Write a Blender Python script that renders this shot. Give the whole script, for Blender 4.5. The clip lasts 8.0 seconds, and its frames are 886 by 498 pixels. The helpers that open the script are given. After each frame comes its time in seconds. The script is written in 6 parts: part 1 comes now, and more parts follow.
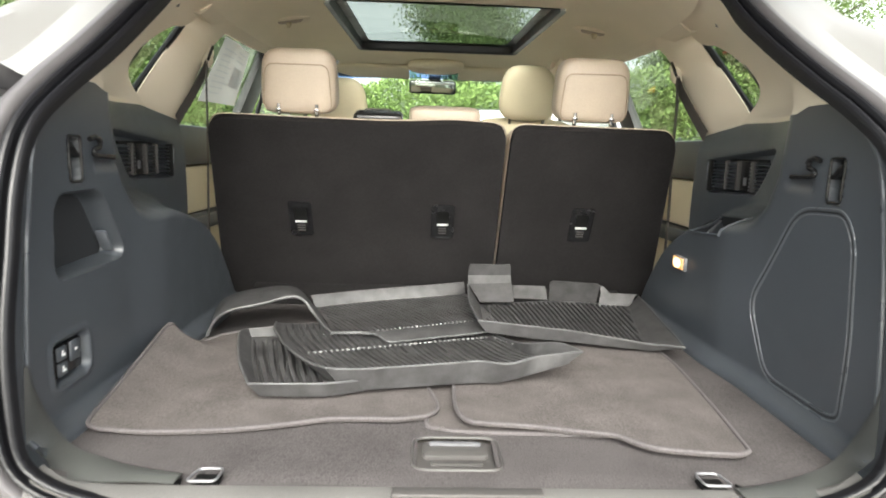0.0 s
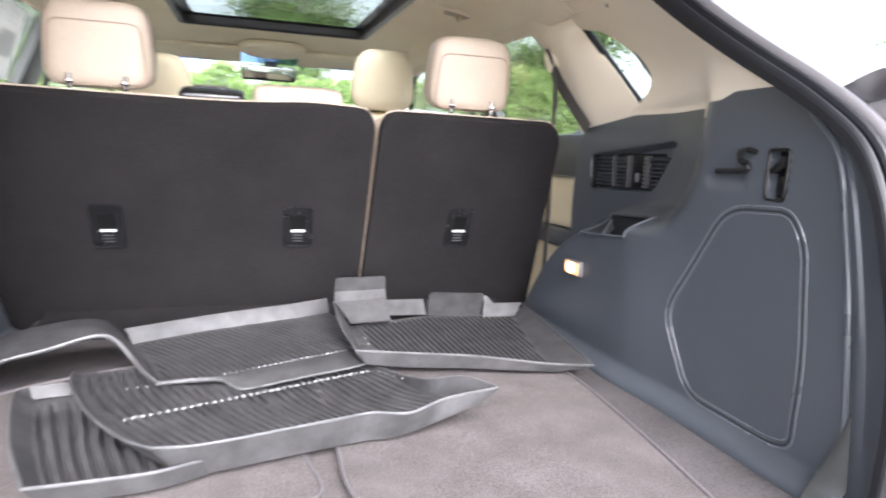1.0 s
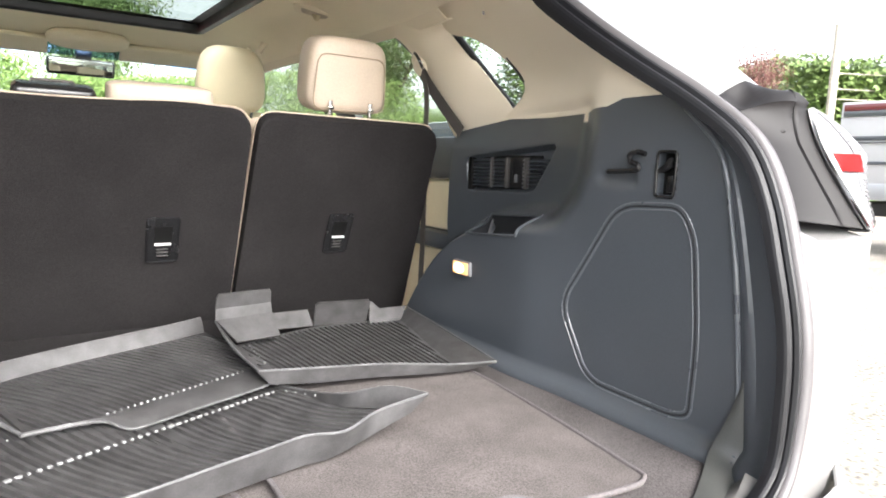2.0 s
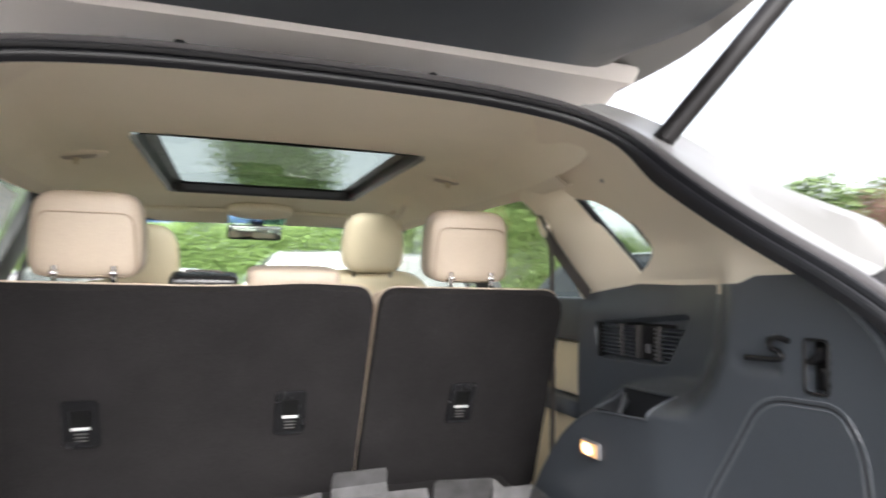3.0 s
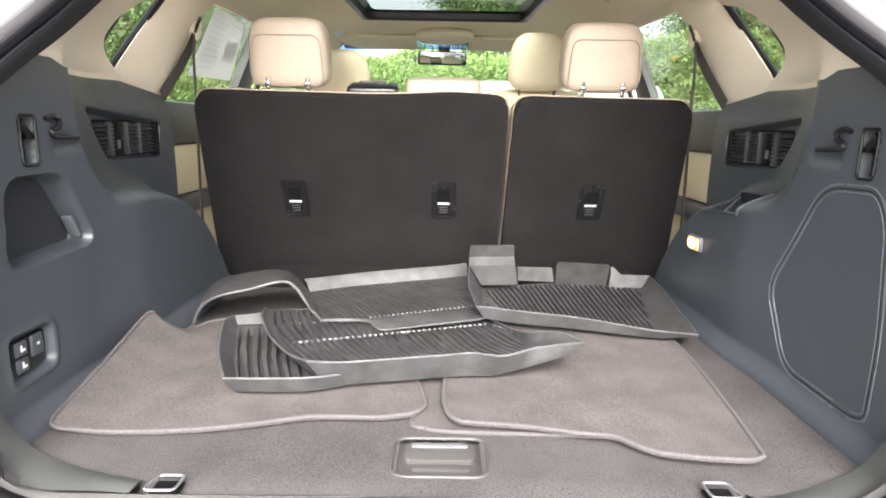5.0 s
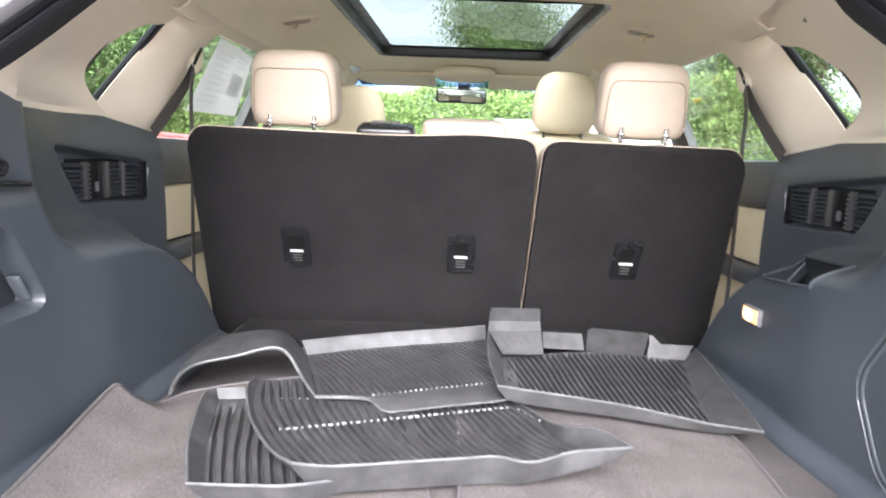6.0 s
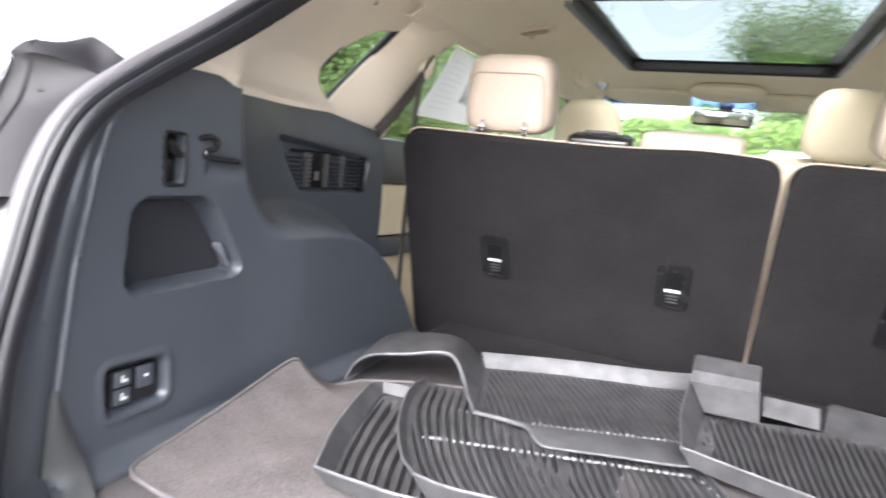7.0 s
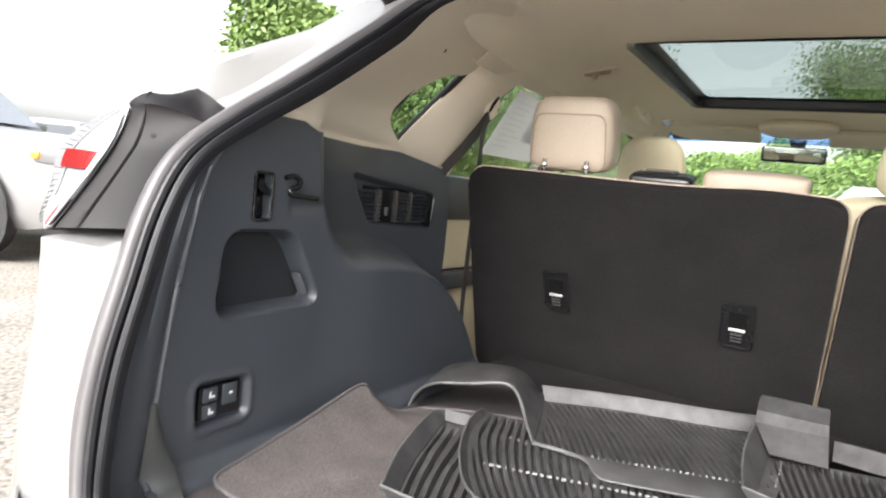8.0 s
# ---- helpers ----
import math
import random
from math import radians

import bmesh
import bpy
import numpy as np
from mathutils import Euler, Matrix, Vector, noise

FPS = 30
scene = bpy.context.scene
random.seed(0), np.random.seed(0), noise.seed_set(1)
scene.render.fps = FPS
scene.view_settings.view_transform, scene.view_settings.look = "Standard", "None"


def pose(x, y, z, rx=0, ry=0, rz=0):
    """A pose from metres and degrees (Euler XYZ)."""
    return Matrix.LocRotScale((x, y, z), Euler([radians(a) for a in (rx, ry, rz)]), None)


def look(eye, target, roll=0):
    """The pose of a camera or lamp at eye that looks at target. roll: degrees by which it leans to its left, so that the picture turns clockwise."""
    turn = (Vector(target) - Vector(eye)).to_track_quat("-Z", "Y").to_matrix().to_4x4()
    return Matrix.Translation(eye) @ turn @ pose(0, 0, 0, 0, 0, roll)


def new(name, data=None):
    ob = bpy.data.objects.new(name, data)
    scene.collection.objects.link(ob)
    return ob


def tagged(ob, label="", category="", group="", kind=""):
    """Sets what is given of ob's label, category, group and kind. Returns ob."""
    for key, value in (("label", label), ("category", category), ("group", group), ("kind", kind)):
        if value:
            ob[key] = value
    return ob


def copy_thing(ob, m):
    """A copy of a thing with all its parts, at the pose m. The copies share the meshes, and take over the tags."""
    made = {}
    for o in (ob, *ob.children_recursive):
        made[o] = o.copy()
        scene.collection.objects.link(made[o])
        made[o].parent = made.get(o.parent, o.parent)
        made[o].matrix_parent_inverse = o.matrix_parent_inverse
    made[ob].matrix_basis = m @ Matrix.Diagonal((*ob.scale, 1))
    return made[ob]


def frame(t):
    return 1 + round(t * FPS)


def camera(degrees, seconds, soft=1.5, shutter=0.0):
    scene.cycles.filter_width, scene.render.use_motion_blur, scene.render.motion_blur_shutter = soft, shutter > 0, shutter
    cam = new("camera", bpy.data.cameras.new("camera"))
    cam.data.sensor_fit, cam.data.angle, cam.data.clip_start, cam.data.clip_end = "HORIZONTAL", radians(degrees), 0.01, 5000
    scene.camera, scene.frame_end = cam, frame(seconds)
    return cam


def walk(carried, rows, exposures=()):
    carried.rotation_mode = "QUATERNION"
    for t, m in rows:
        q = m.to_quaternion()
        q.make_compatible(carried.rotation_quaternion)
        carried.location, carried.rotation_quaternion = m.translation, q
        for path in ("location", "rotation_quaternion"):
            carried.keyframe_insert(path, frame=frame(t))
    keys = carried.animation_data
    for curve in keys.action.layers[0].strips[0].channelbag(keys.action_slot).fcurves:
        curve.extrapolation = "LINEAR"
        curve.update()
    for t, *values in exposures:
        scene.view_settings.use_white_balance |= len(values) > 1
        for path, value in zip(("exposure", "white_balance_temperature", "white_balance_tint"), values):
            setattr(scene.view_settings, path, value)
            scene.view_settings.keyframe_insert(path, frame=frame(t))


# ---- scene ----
cam = camera(71.7, 8.0, soft=1.8, shutter=0.4)
PATH = [
    (0, (-0.063, 0.076, 1.256), (0.011, 2.05, 0.938), 1.7),
    (0.5, (-0.079, 0.233, 1.238), (0.111, 2.201, 0.936), 2.4),
    (1, (-0.111, 0.366, 1.234), (0.487, 2.251, 0.931), 2.3),
    (1.2, (-0.146, 0.403, 1.238), (0.637, 2.219, 0.937), 2.1),
    (2.3, (-0.245, 0.455, 1.228), (0.883, 2.088, 0.981), 1.6),
    (2.5, (-0.243, 0.46, 1.23), (0.858, 2.122, 1.068), 1.2),
    (3, (-0.143, 0.45, 1.328), (0.516, 2.334, 1.462), 0.4),
    (3.5, (-0.001, 0.355, 1.336), (0.068, 2.354, 1.315), 1.1),
    (4, (0.008, 0.203, 1.283), (0.034, 2.177, 0.962), 1.1),
    (4.2, (0.006, 0.156, 1.284), (0.036, 2.116, 0.889), 1.1),
    (5.3, (-0.003, 0.181, 1.255), (-0.009, 2.14, 0.852), 1.1),
    (5.5, (-0.003, 0.231, 1.263), (-0.014, 2.196, 0.892), 1.4),
    (6, (-0.013, 0.363, 1.286), (-0.052, 2.341, 0.991), 2.2),
    (6.5, (0.01, 0.469, 1.289), (-0.285, 2.433, 1.049), 3.8),
    (7, (0.088, 0.478, 1.261), (-0.729, 2.283, 0.983), 6.3),
    (7.5, (0.127, 0.451, 1.257), (-0.961, 2.103, 0.965), 6.7),
    (8, (0.109, 0.427, 1.268), (-0.899, 2.144, 1.075), 6.6),
]
# the clip's camera rides its exposure and white balance: seconds, stops, kelvin, tint
EXPOSURE = [
    (0.0, 2.20, 6650, 5.5), (0.5, 2.63, 6380, 12), (1.0, 2.75, 6060, 15.7), (2.5, 2.47, 6580, 9), (3.0, 2.17, 6330, 11.5),
    (3.5, 2.30, 6350, 8), (4.0, 2.70, 5990, 15.8), (5.5, 2.69, 6680, 9.5), (6.0, 2.84, 6085, 13.5), (6.5, 2.94, 5785, 15.8),
    (7.0, 2.82, 6080, 14.2), (7.5, 2.42, 6420, 10.8), (8.0, 2.19, 6460, 10.4),
]
walk(cam, [(t, look(eye, target, roll)) for t, eye, target, roll in PATH], EXPOSURE)

# ---- world and light ----
world = bpy.data.worlds.new("overcast_sky")
scene.world = world
world.use_nodes = True
wn, wl = world.node_tree.nodes, world.node_tree.links
wn.clear()
w_out, w_bg = wn.new("ShaderNodeOutputWorld"), wn.new("ShaderNodeBackground")
w_sky, w_hsv = wn.new("ShaderNodeTexSky"), wn.new("ShaderNodeHueSaturation")
w_sky.sky_type, w_sky.sun_disc = "NISHITA", False
SUN_ELEVATION, SUN_ROTATION = radians(36), radians(180)
w_sky.sun_elevation, w_sky.sun_rotation = SUN_ELEVATION, SUN_ROTATION
w_sky.air_density, w_sky.dust_density, w_sky.ozone_density = 1.0, 4.0, 1.0
w_hsv.inputs["Saturation"].default_value = 0.22
w_bg.inputs["Strength"].default_value = 0.14
wl.new(w_sky.outputs["Color"], w_hsv.inputs["Color"])
wl.new(w_hsv.outputs["Color"], w_bg.inputs["Color"])
wl.new(w_bg.outputs["Background"], w_out.inputs["Surface"])

sun = new("sun", bpy.data.lights.new("sun", "SUN"))
sun.data.energy, sun.data.angle, sun.data.color = 1.05, radians(40), (1.0, 0.97, 0.92)
# sun_rotation turns clockwise from +y
sun_way = Vector((math.sin(SUN_ROTATION) * math.cos(SUN_ELEVATION), math.cos(SUN_ROTATION) * math.cos(SUN_ELEVATION), math.sin(SUN_ELEVATION)))
sun.matrix_world = look((0, 0, 30), Vector((0, 0, 30)) - sun_way)


# ---- materials ----
def material(name, colour, rough=0.5, metal=0.0, grain=0.0, grain_size=0.002, blotch=0.0, blotch_size=0.15, bump=0.0, bump_size=0.002, coat=0.0, sheen=0.0, spec=0.5, wear=0.0, emission=None, random_tint=0.0):
    m = bpy.data.materials.new(name)
    m.use_nodes = True
    n, l = m.node_tree.nodes, m.node_tree.links
    b = n["Principled BSDF"]
    b.inputs["Base Color"].default_value = (*colour, 1)
    b.inputs["Roughness"].default_value = rough
    b.inputs["Metallic"].default_value = metal
    b.inputs["Specular IOR Level"].default_value = spec
    b.inputs["Coat Weight"].default_value = coat
    b.inputs["Coat Roughness"].default_value = 0.06
    b.inputs["Sheen Weight"].default_value = sheen
    co = n.new("ShaderNodeTexCoord")
    last = None

    def noise_at(size, detail):
        t = n.new("ShaderNodeTexNoise")
        t.inputs["Scale"].default_value = 1.0 / size
        t.inputs["Detail"].default_value = detail
        l.new(co.outputs["Object"], t.inputs["Vector"])
        return t

    for amount, size, detail in ((grain, grain_size, 2.0), (blotch, blotch_size, 5.0)):
        if not amount:
            continue
        t = noise_at(size, detail)
        r = n.new("ShaderNodeMapRange")
        r.inputs["From Min"].default_value, r.inputs["From Max"].default_value = 0.3, 0.7
        r.inputs["To Min"].default_value, r.inputs["To Max"].default_value = 1 - amount, 1 + amount
        l.new(t.outputs["Fac"], r.inputs["Value"])
        mix = n.new("ShaderNodeMix")
        mix.data_type, mix.blend_type = "RGBA", "MULTIPLY"
        mix.inputs["Factor"].default_value = 1.0
        if last:
            l.new(last, mix.inputs["A"])
        else:
            mix.inputs["A"].default_value = (*colour, 1)
        l.new(r.outputs["Result"], mix.inputs["B"])
        last = mix.outputs["Result"]
    if random_tint:
        oi = n.new("ShaderNodeNewGeometry")
        r = n.new("ShaderNodeMapRange")
        r.inputs["To Min"].default_value, r.inputs["To Max"].default_value = 1 - random_tint, 1 + random_tint
        l.new(oi.outputs["Random Per Island"], r.inputs["Value"])
        mix = n.new("ShaderNodeMix")
        mix.data_type, mix.blend_type = "RGBA", "MULTIPLY"
        mix.inputs["Factor"].default_value = 1.0
        if last:
            l.new(last, mix.inputs["A"])
        else:
            mix.inputs["A"].default_value = (*colour, 1)
        l.new(r.outputs["Result"], mix.inputs["B"])
        last = mix.outputs["Result"]
    if last:
        l.new(last, b.inputs["Base Color"])
    if wear:
        t = noise_at(0.05, 6.0)
        r = n.new("ShaderNodeMapRange")
        r.inputs["To Min"].default_value, r.inputs["To Max"].default_value = max(rough - wear, 0.02), min(rough + wear, 1)
        l.new(t.outputs["Fac"], r.inputs["Value"])
        l.new(r.outputs["Result"], b.inputs["Roughness"])
    if bump:
        t = noise_at(bump_size, 3.0)
        k = n.new("ShaderNodeBump")
        k.inputs["Strength"].default_value = 1.0
        k.inputs["Distance"].default_value = bump
        l.new(t.outputs["Fac"], k.inputs["Height"])
        l.new(k.outputs["Normal"], b.inputs["Normal"])
    if emission:
        b.inputs["Emission Color"].default_value = (*emission[0], 1)
        b.inputs["Emission Strength"].default_value = emission[1]
    return m


def glass(name, tint, rough=0.0, gloss=1.0):
    """A thin pane: clear with a tint, and a mirror by Fresnel."""
    m = bpy.data.materials.new(name)
    m.use_nodes = True
    n, l = m.node_tree.nodes, m.node_tree.links
    n.clear()
    out, mix = n.new("ShaderNodeOutputMaterial"), n.new("ShaderNodeMixShader")
    clear, shine, face = n.new("ShaderNodeBsdfTransparent"), n.new("ShaderNodeBsdfGlossy"), n.new("ShaderNodeLayerWeight")
    clear.inputs["Color"].default_value = (*tint, 1)
    shine.inputs["Roughness"].default_value = rough
    face.inputs["Blend"].default_value = 0.5
    power, scale = n.new("ShaderNodeMath"), n.new("ShaderNodeMath")
    power.operation, power.inputs[1].default_value = "POWER", 4.0
    scale.operation, scale.inputs[1].default_value, scale.inputs[2].default_value = "MULTIPLY_ADD", 0.7 * gloss, 0.04 * gloss
    l.new(face.outputs["Facing"], power.inputs[0])
    l.new(power.outputs["Value"], scale.inputs[0])
    l.new(scale.outputs["Value"], mix.inputs["Fac"])
    l.new(clear.outputs["BSDF"], mix.inputs[1])
    l.new(shine.outputs["BSDF"], mix.inputs[2])
    l.new(mix.outputs["Shader"], out.inputs["Surface"])
    return m


M_TRIM = material("black_trim_plastic", (0.056, 0.064, 0.075), 0.36, spec=0.9, grain=0.1, blotch=0.10, blotch_size=0.3, bump=0.0003, bump_size=0.0016, wear=0.08)
# raised trim edges: wear and their sheen both put into a paler colour
M_BEAD = material("worn_sheen_trim_edge", (0.105, 0.115, 0.13), 0.3, spec=0.9, grain=0.1, wear=0.1)
M_GLOSSY = material("gloss_black_plastic", (0.011, 0.011, 0.012), 0.25, wear=0.08)
# recesses and gaps, darker than the trim round them
M_POCKET = material("dark_recess_lining", (0.0185, 0.02035, 0.02405), 0.8, grain=0.2, bump=0.0003)
M_RUBBER_SEAL = material("black_rubber_seal", (0.0055, 0.0055, 0.007), 0.40, spec=0.4, wear=0.1, bump=0.0002, bump_size=0.004)
M_CARPET = material("charcoal_cargo_carpet", (0.074, 0.06753, 0.06753), 0.95, grain=0.35, grain_size=0.0022, blotch=0.16, blotch_size=0.12, bump=0.0005, bump_size=0.0022, spec=0.1)
M_SEATCARPET = material("black_seatback_carpet", (0.0178, 0.0165, 0.0170), 0.95, grain=0.28, grain_size=0.0025, blotch=0.16, blotch_size=0.14, bump=0.0008, bump_size=0.0025, spec=0.1)
M_MATCARPET = material("grey_mat_carpet", (0.0962, 0.08603, 0.08325), 0.95, grain=0.30, grain_size=0.0025, blotch=0.16, blotch_size=0.08, bump=0.0005, bump_size=0.0025, spec=0.1)
M_BINDING = material("grey_mat_binding", (0.0888, 0.07955, 0.0814), 0.85, grain=0.2, grain_size=0.003, bump=0.0005)
M_RUBBER = material("black_mat_rubber", (0.04625, 0.04533, 0.04625), 0.47, spec=0.55, grain=0.15, blotch=0.38, blotch_size=0.035, wear=0.12, bump=0.0002, bump_size=0.002)
# mat rims: the shine on the moulded edge put into a lighter colour
M_RUBBEREDGE = material("rubber_edge_shine", (0.0777, 0.0777, 0.07955), 0.4, spec=0.5, grain=0.2, blotch=0.35, blotch_size=0.03)
# pale colour stands in for the glint on each rubber stud
M_NUB = material("stud_glint_rubber", (0.19, 0.19, 0.19), 0.35)
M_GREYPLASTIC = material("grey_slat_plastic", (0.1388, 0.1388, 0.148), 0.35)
M_PALEMETAL = material("pale_trailer_panel", (0.42, 0.42, 0.43), 0.4, coat=0.3, blotch=0.05, blotch_size=0.6)
M_ZINC = material("bright_zinc", (0.62, 0.62, 0.62), 0.35, metal=0.2)
M_BLACK = material("deep_black_plastic", (0.004, 0.004, 0.004), 0.6, spec=0.2)
M_MAROON = material("dark_red_car_paint", (0.14, 0.02, 0.025), 0.3, coat=0.8)
M_BEIGE = material("beige_trim_plastic", (0.86, 0.77, 0.63), 0.55, blotch=0.03, blotch_size=0.4, bump=0.0002, bump_size=0.002, wear=0.06)
M_HEADLINER = material("beige_headliner_fabric", (0.92, 0.845, 0.7), 0.9, grain=0.05, grain_size=0.002, blotch=0.03, blotch_size=0.3, bump=0.0003, bump_size=0.002, spec=0.15)
M_LEATHER = material("tan_perforated_leather", (0.425, 0.353, 0.278), 0.48, grain=0.05, grain_size=0.003, blotch=0.05, blotch_size=0.1, bump=0.0005, bump_size=0.004, wear=0.08)
M_STITCH = material("shaded_leather_seam", (0.2775, 0.2183, 0.1573), 0.7, grain=0.1)
M_CREAM = material("cream_leather", (0.7, 0.61, 0.43), 0.5, grain=0.05, blotch=0.05, bump=0.0005, bump_size=0.004, wear=0.08)
M_ALLOYGREY = material("dull_grey_metal", (0.22, 0.22, 0.23), 0.4, metal=0.6, wear=0.1)
M_CHROME = material("chrome", (0.75, 0.75, 0.76), 0.14, metal=1.0, wear=0.05)
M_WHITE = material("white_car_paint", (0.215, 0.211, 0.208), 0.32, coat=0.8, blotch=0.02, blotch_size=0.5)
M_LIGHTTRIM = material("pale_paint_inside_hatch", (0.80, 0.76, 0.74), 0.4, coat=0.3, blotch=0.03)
# white body paint of the inward-facing lip, its shade put into a grey
M_FLANGE = material("shaded_white_paint", (0.080, 0.075, 0.078), 0.45, coat=0.2, blotch=0.06, blotch_size=0.1, wear=0.08)
M_HOUSING = material("dark_grey_lamp_housing", (0.0085, 0.0076, 0.0080), 0.5, blotch=0.15, blotch_size=0.08, wear=0.05, spec=0.22)
M_REDLENS = material("red_lamp_lens", (0.30, 0.006, 0.006), 0.3, coat=0.1, spec=0.2)
M_CLEARLENS = material("clear_lamp_lens", (0.15, 0.15, 0.155), 0.15, coat=0.3)
M_RIB = material("grey_lens_rib", (0.08, 0.08, 0.085), 0.3)
M_RIM = material("pale_lens_rim", (0.40, 0.40, 0.40), 0.3)
M_PAPER = material("white_paper", (0.74, 0.74, 0.73), 0.8, blotch=0.03)
def let_light_through(m, share, colour):
    """Thin paper: part of the light comes through from behind."""
    n, l = m.node_tree.nodes, m.node_tree.links
    out = next(k for k in n if k.type == "OUTPUT_MATERIAL")
    front = out.inputs["Surface"].links[0].from_socket
    back, mix = n.new("ShaderNodeBsdfTranslucent"), n.new("ShaderNodeMixShader")
    back.inputs["Color"].default_value = (*colour, 1)
    mix.inputs["Fac"].default_value = share
    l.new(front, mix.inputs[1])
    l.new(back.outputs["BSDF"], mix.inputs[2])
    l.new(mix.outputs["Shader"], out.inputs["Surface"])


let_light_through(M_PAPER, 0.55, (0.8, 0.8, 0.79))
M_INK = material("grey_print", (0.66, 0.67, 0.69), 0.8)
let_light_through(M_INK, 0.55, (0.70, 0.71, 0.72))
M_SILL = material("grey_sill_plastic", (0.086, 0.083, 0.080), 0.5, grain=0.1, blotch=0.12, blotch_size=0.12, bump=0.0002, wear=0.08)
# sill plastic again, darkened for the less lit slope of the corner
M_FOOT = material("shaded_sill_plastic", (0.058, 0.060, 0.057), 0.45, spec=0.6, grain=0.1, blotch=0.12, blotch_size=0.1, wear=0.08)
M_HANDLE = material("grey_brown_plastic", (0.0629, 0.0592, 0.05735), 0.5, grain=0.1, blotch=0.1, wear=0.06)
M_WHITEMARK = material("white_marking", (0.8, 0.8, 0.8), 0.5)
M_DASH = material("dark_dashboard", (0.0555, 0.0555, 0.06105), 0.6, blotch=0.1)
M_LAMPGLOW = material("warm_lamp_lens", (0.42, 0.32, 0.20), 0.3, emission=((1.0, 0.42, 0.11), 0.20))
M_BULB = material("lit_bulb", (0.8, 0.7, 0.5), 0.3, emission=((1.0, 0.66, 0.30), 0.9))
M_BELT = material("dark_seat_belt_webbing", (0.08325, 0.074, 0.0703), 0.7, grain=0.2, grain_size=0.002, bump=0.0004)
M_ASPHALT = material("worn_asphalt", (0.235, 0.212, 0.183), 0.9, grain=0.6, grain_size=0.03, blotch=0.2, blotch_size=0.6, bump=0.004, bump_size=0.012)
M_GRASS = material("grass_ground", (0.09, 0.15, 0.035), 0.9, grain=0.4, grain_size=0.05, blotch=0.25, blotch_size=1.5, bump=0.02, bump_size=0.05)
M_LEAF = material("green_leaves", (0.12, 0.185, 0.055), 0.55, random_tint=0.25)
M_HEDGE = material("bright_hedge_leaves", (0.165, 0.245, 0.07), 0.55, random_tint=0.25)
M_LEAF_RED = material("dark_red_leaves", (0.15, 0.065, 0.055), 0.55, random_tint=0.4)
M_BARK = material("bark", (0.09, 0.07, 0.05), 0.9, grain=0.4, grain_size=0.03, bump=0.01, bump_size=0.03)
M_TYRE = material("tyre_rubber", (0.018, 0.018, 0.018), 0.7, grain=0.2, bump=0.001)
M_ALLOY = material("alloy_rim", (0.55, 0.55, 0.56), 0.3, metal=0.9)
M_DARKGLASS = material("dark_car_glass", (0.02, 0.025, 0.03), 0.05, coat=1.0)
# pale, half-metal glass: the sky's reflection is helped by the colour
M_SKYGLASS = material("sky_pale_windshield_glass", (0.42, 0.45, 0.47), 0.06, metal=0.7, coat=1.0)
M_RED = material("red_car_paint", (0.45, 0.02, 0.02), 0.3, coat=0.8)
M_DARKPAINT = material("dark_grey_car_paint", (0.06, 0.065, 0.075), 0.3, coat=0.8)
M_SILVER = material("silver_car_paint", (0.4, 0.41, 0.43), 0.3, metal=0.3, coat=0.8)
M_AMBER = material("amber_lens", (0.75, 0.35, 0.03), 0.2, coat=0.5)
M_POLE = material("weathered_pole", (0.42, 0.38, 0.33), 0.8, grain=0.2, grain_size=0.05)
M_GLASS = glass("tinted_window_glass", (0.48, 0.53, 0.49))
M_SUNROOF = glass("grey_sunroof_glass", (0.21, 0.24, 0.222), 0.0, 0.25)
M_WINDSHIELD = glass("clear_windshield", (0.80, 0.88, 0.81))
M_TINTBAND = glass("blue_windshield_band", (0.15, 0.25, 0.43))
M_MIRROR = material("mirror", (0.8, 0.8, 0.8), 0.03, metal=1.0)


# ---- mesh helpers ----
def thing(name, label, category, at=(0, 0, 0), group="", kind=""):
    ob = new(name)
    ob.empty_display_size = 0.05
    ob.location = at
    return tagged(ob, label, category, group, kind)


def part(name, bm, mat, parent=None, label="", smooth=True, kind=""):
    """Links a bmesh, built in place, as one mesh object under a thing or a part."""
    bmesh.ops.recalc_face_normals(bm, faces=bm.faces[:])
    me = bpy.data.meshes.new(name)
    if smooth:
        for f in bm.faces:
            f.smooth = True
        for e in bm.edges:
            if len(e.link_faces) == 2 and e.calc_face_angle(0) > 0.6:
                e.smooth = False
    bm.to_mesh(me)
    bm.free()
    me.materials.append(mat)
    ob = new(name, me)
    if parent is not None:
        ob.parent = parent
        if parent.type == "EMPTY":
            ob.matrix_parent_inverse = Matrix.Translation(-Vector(parent.location))
    return tagged(ob, label, kind=kind)


def lone(name, bm, mat, label, category, group="", kind="", smooth=True):
    return tagged(part(name, bm, mat, None, label, smooth), label, category, group, kind)


def smooth01(t):
    t = min(max(t, 0.0), 1.0)
    return t * t * (3 - 2 * t)


def table(x, pts):
    """Piecewise smooth value through (x, value) pairs."""
    if x <= pts[0][0]:
        return pts[0][1]
    for (a, p), (b, q) in zip(pts, pts[1:]):
        if x <= b:
            return p + (q - p) * (x - a) / (b - a)
    return pts[-1][1]


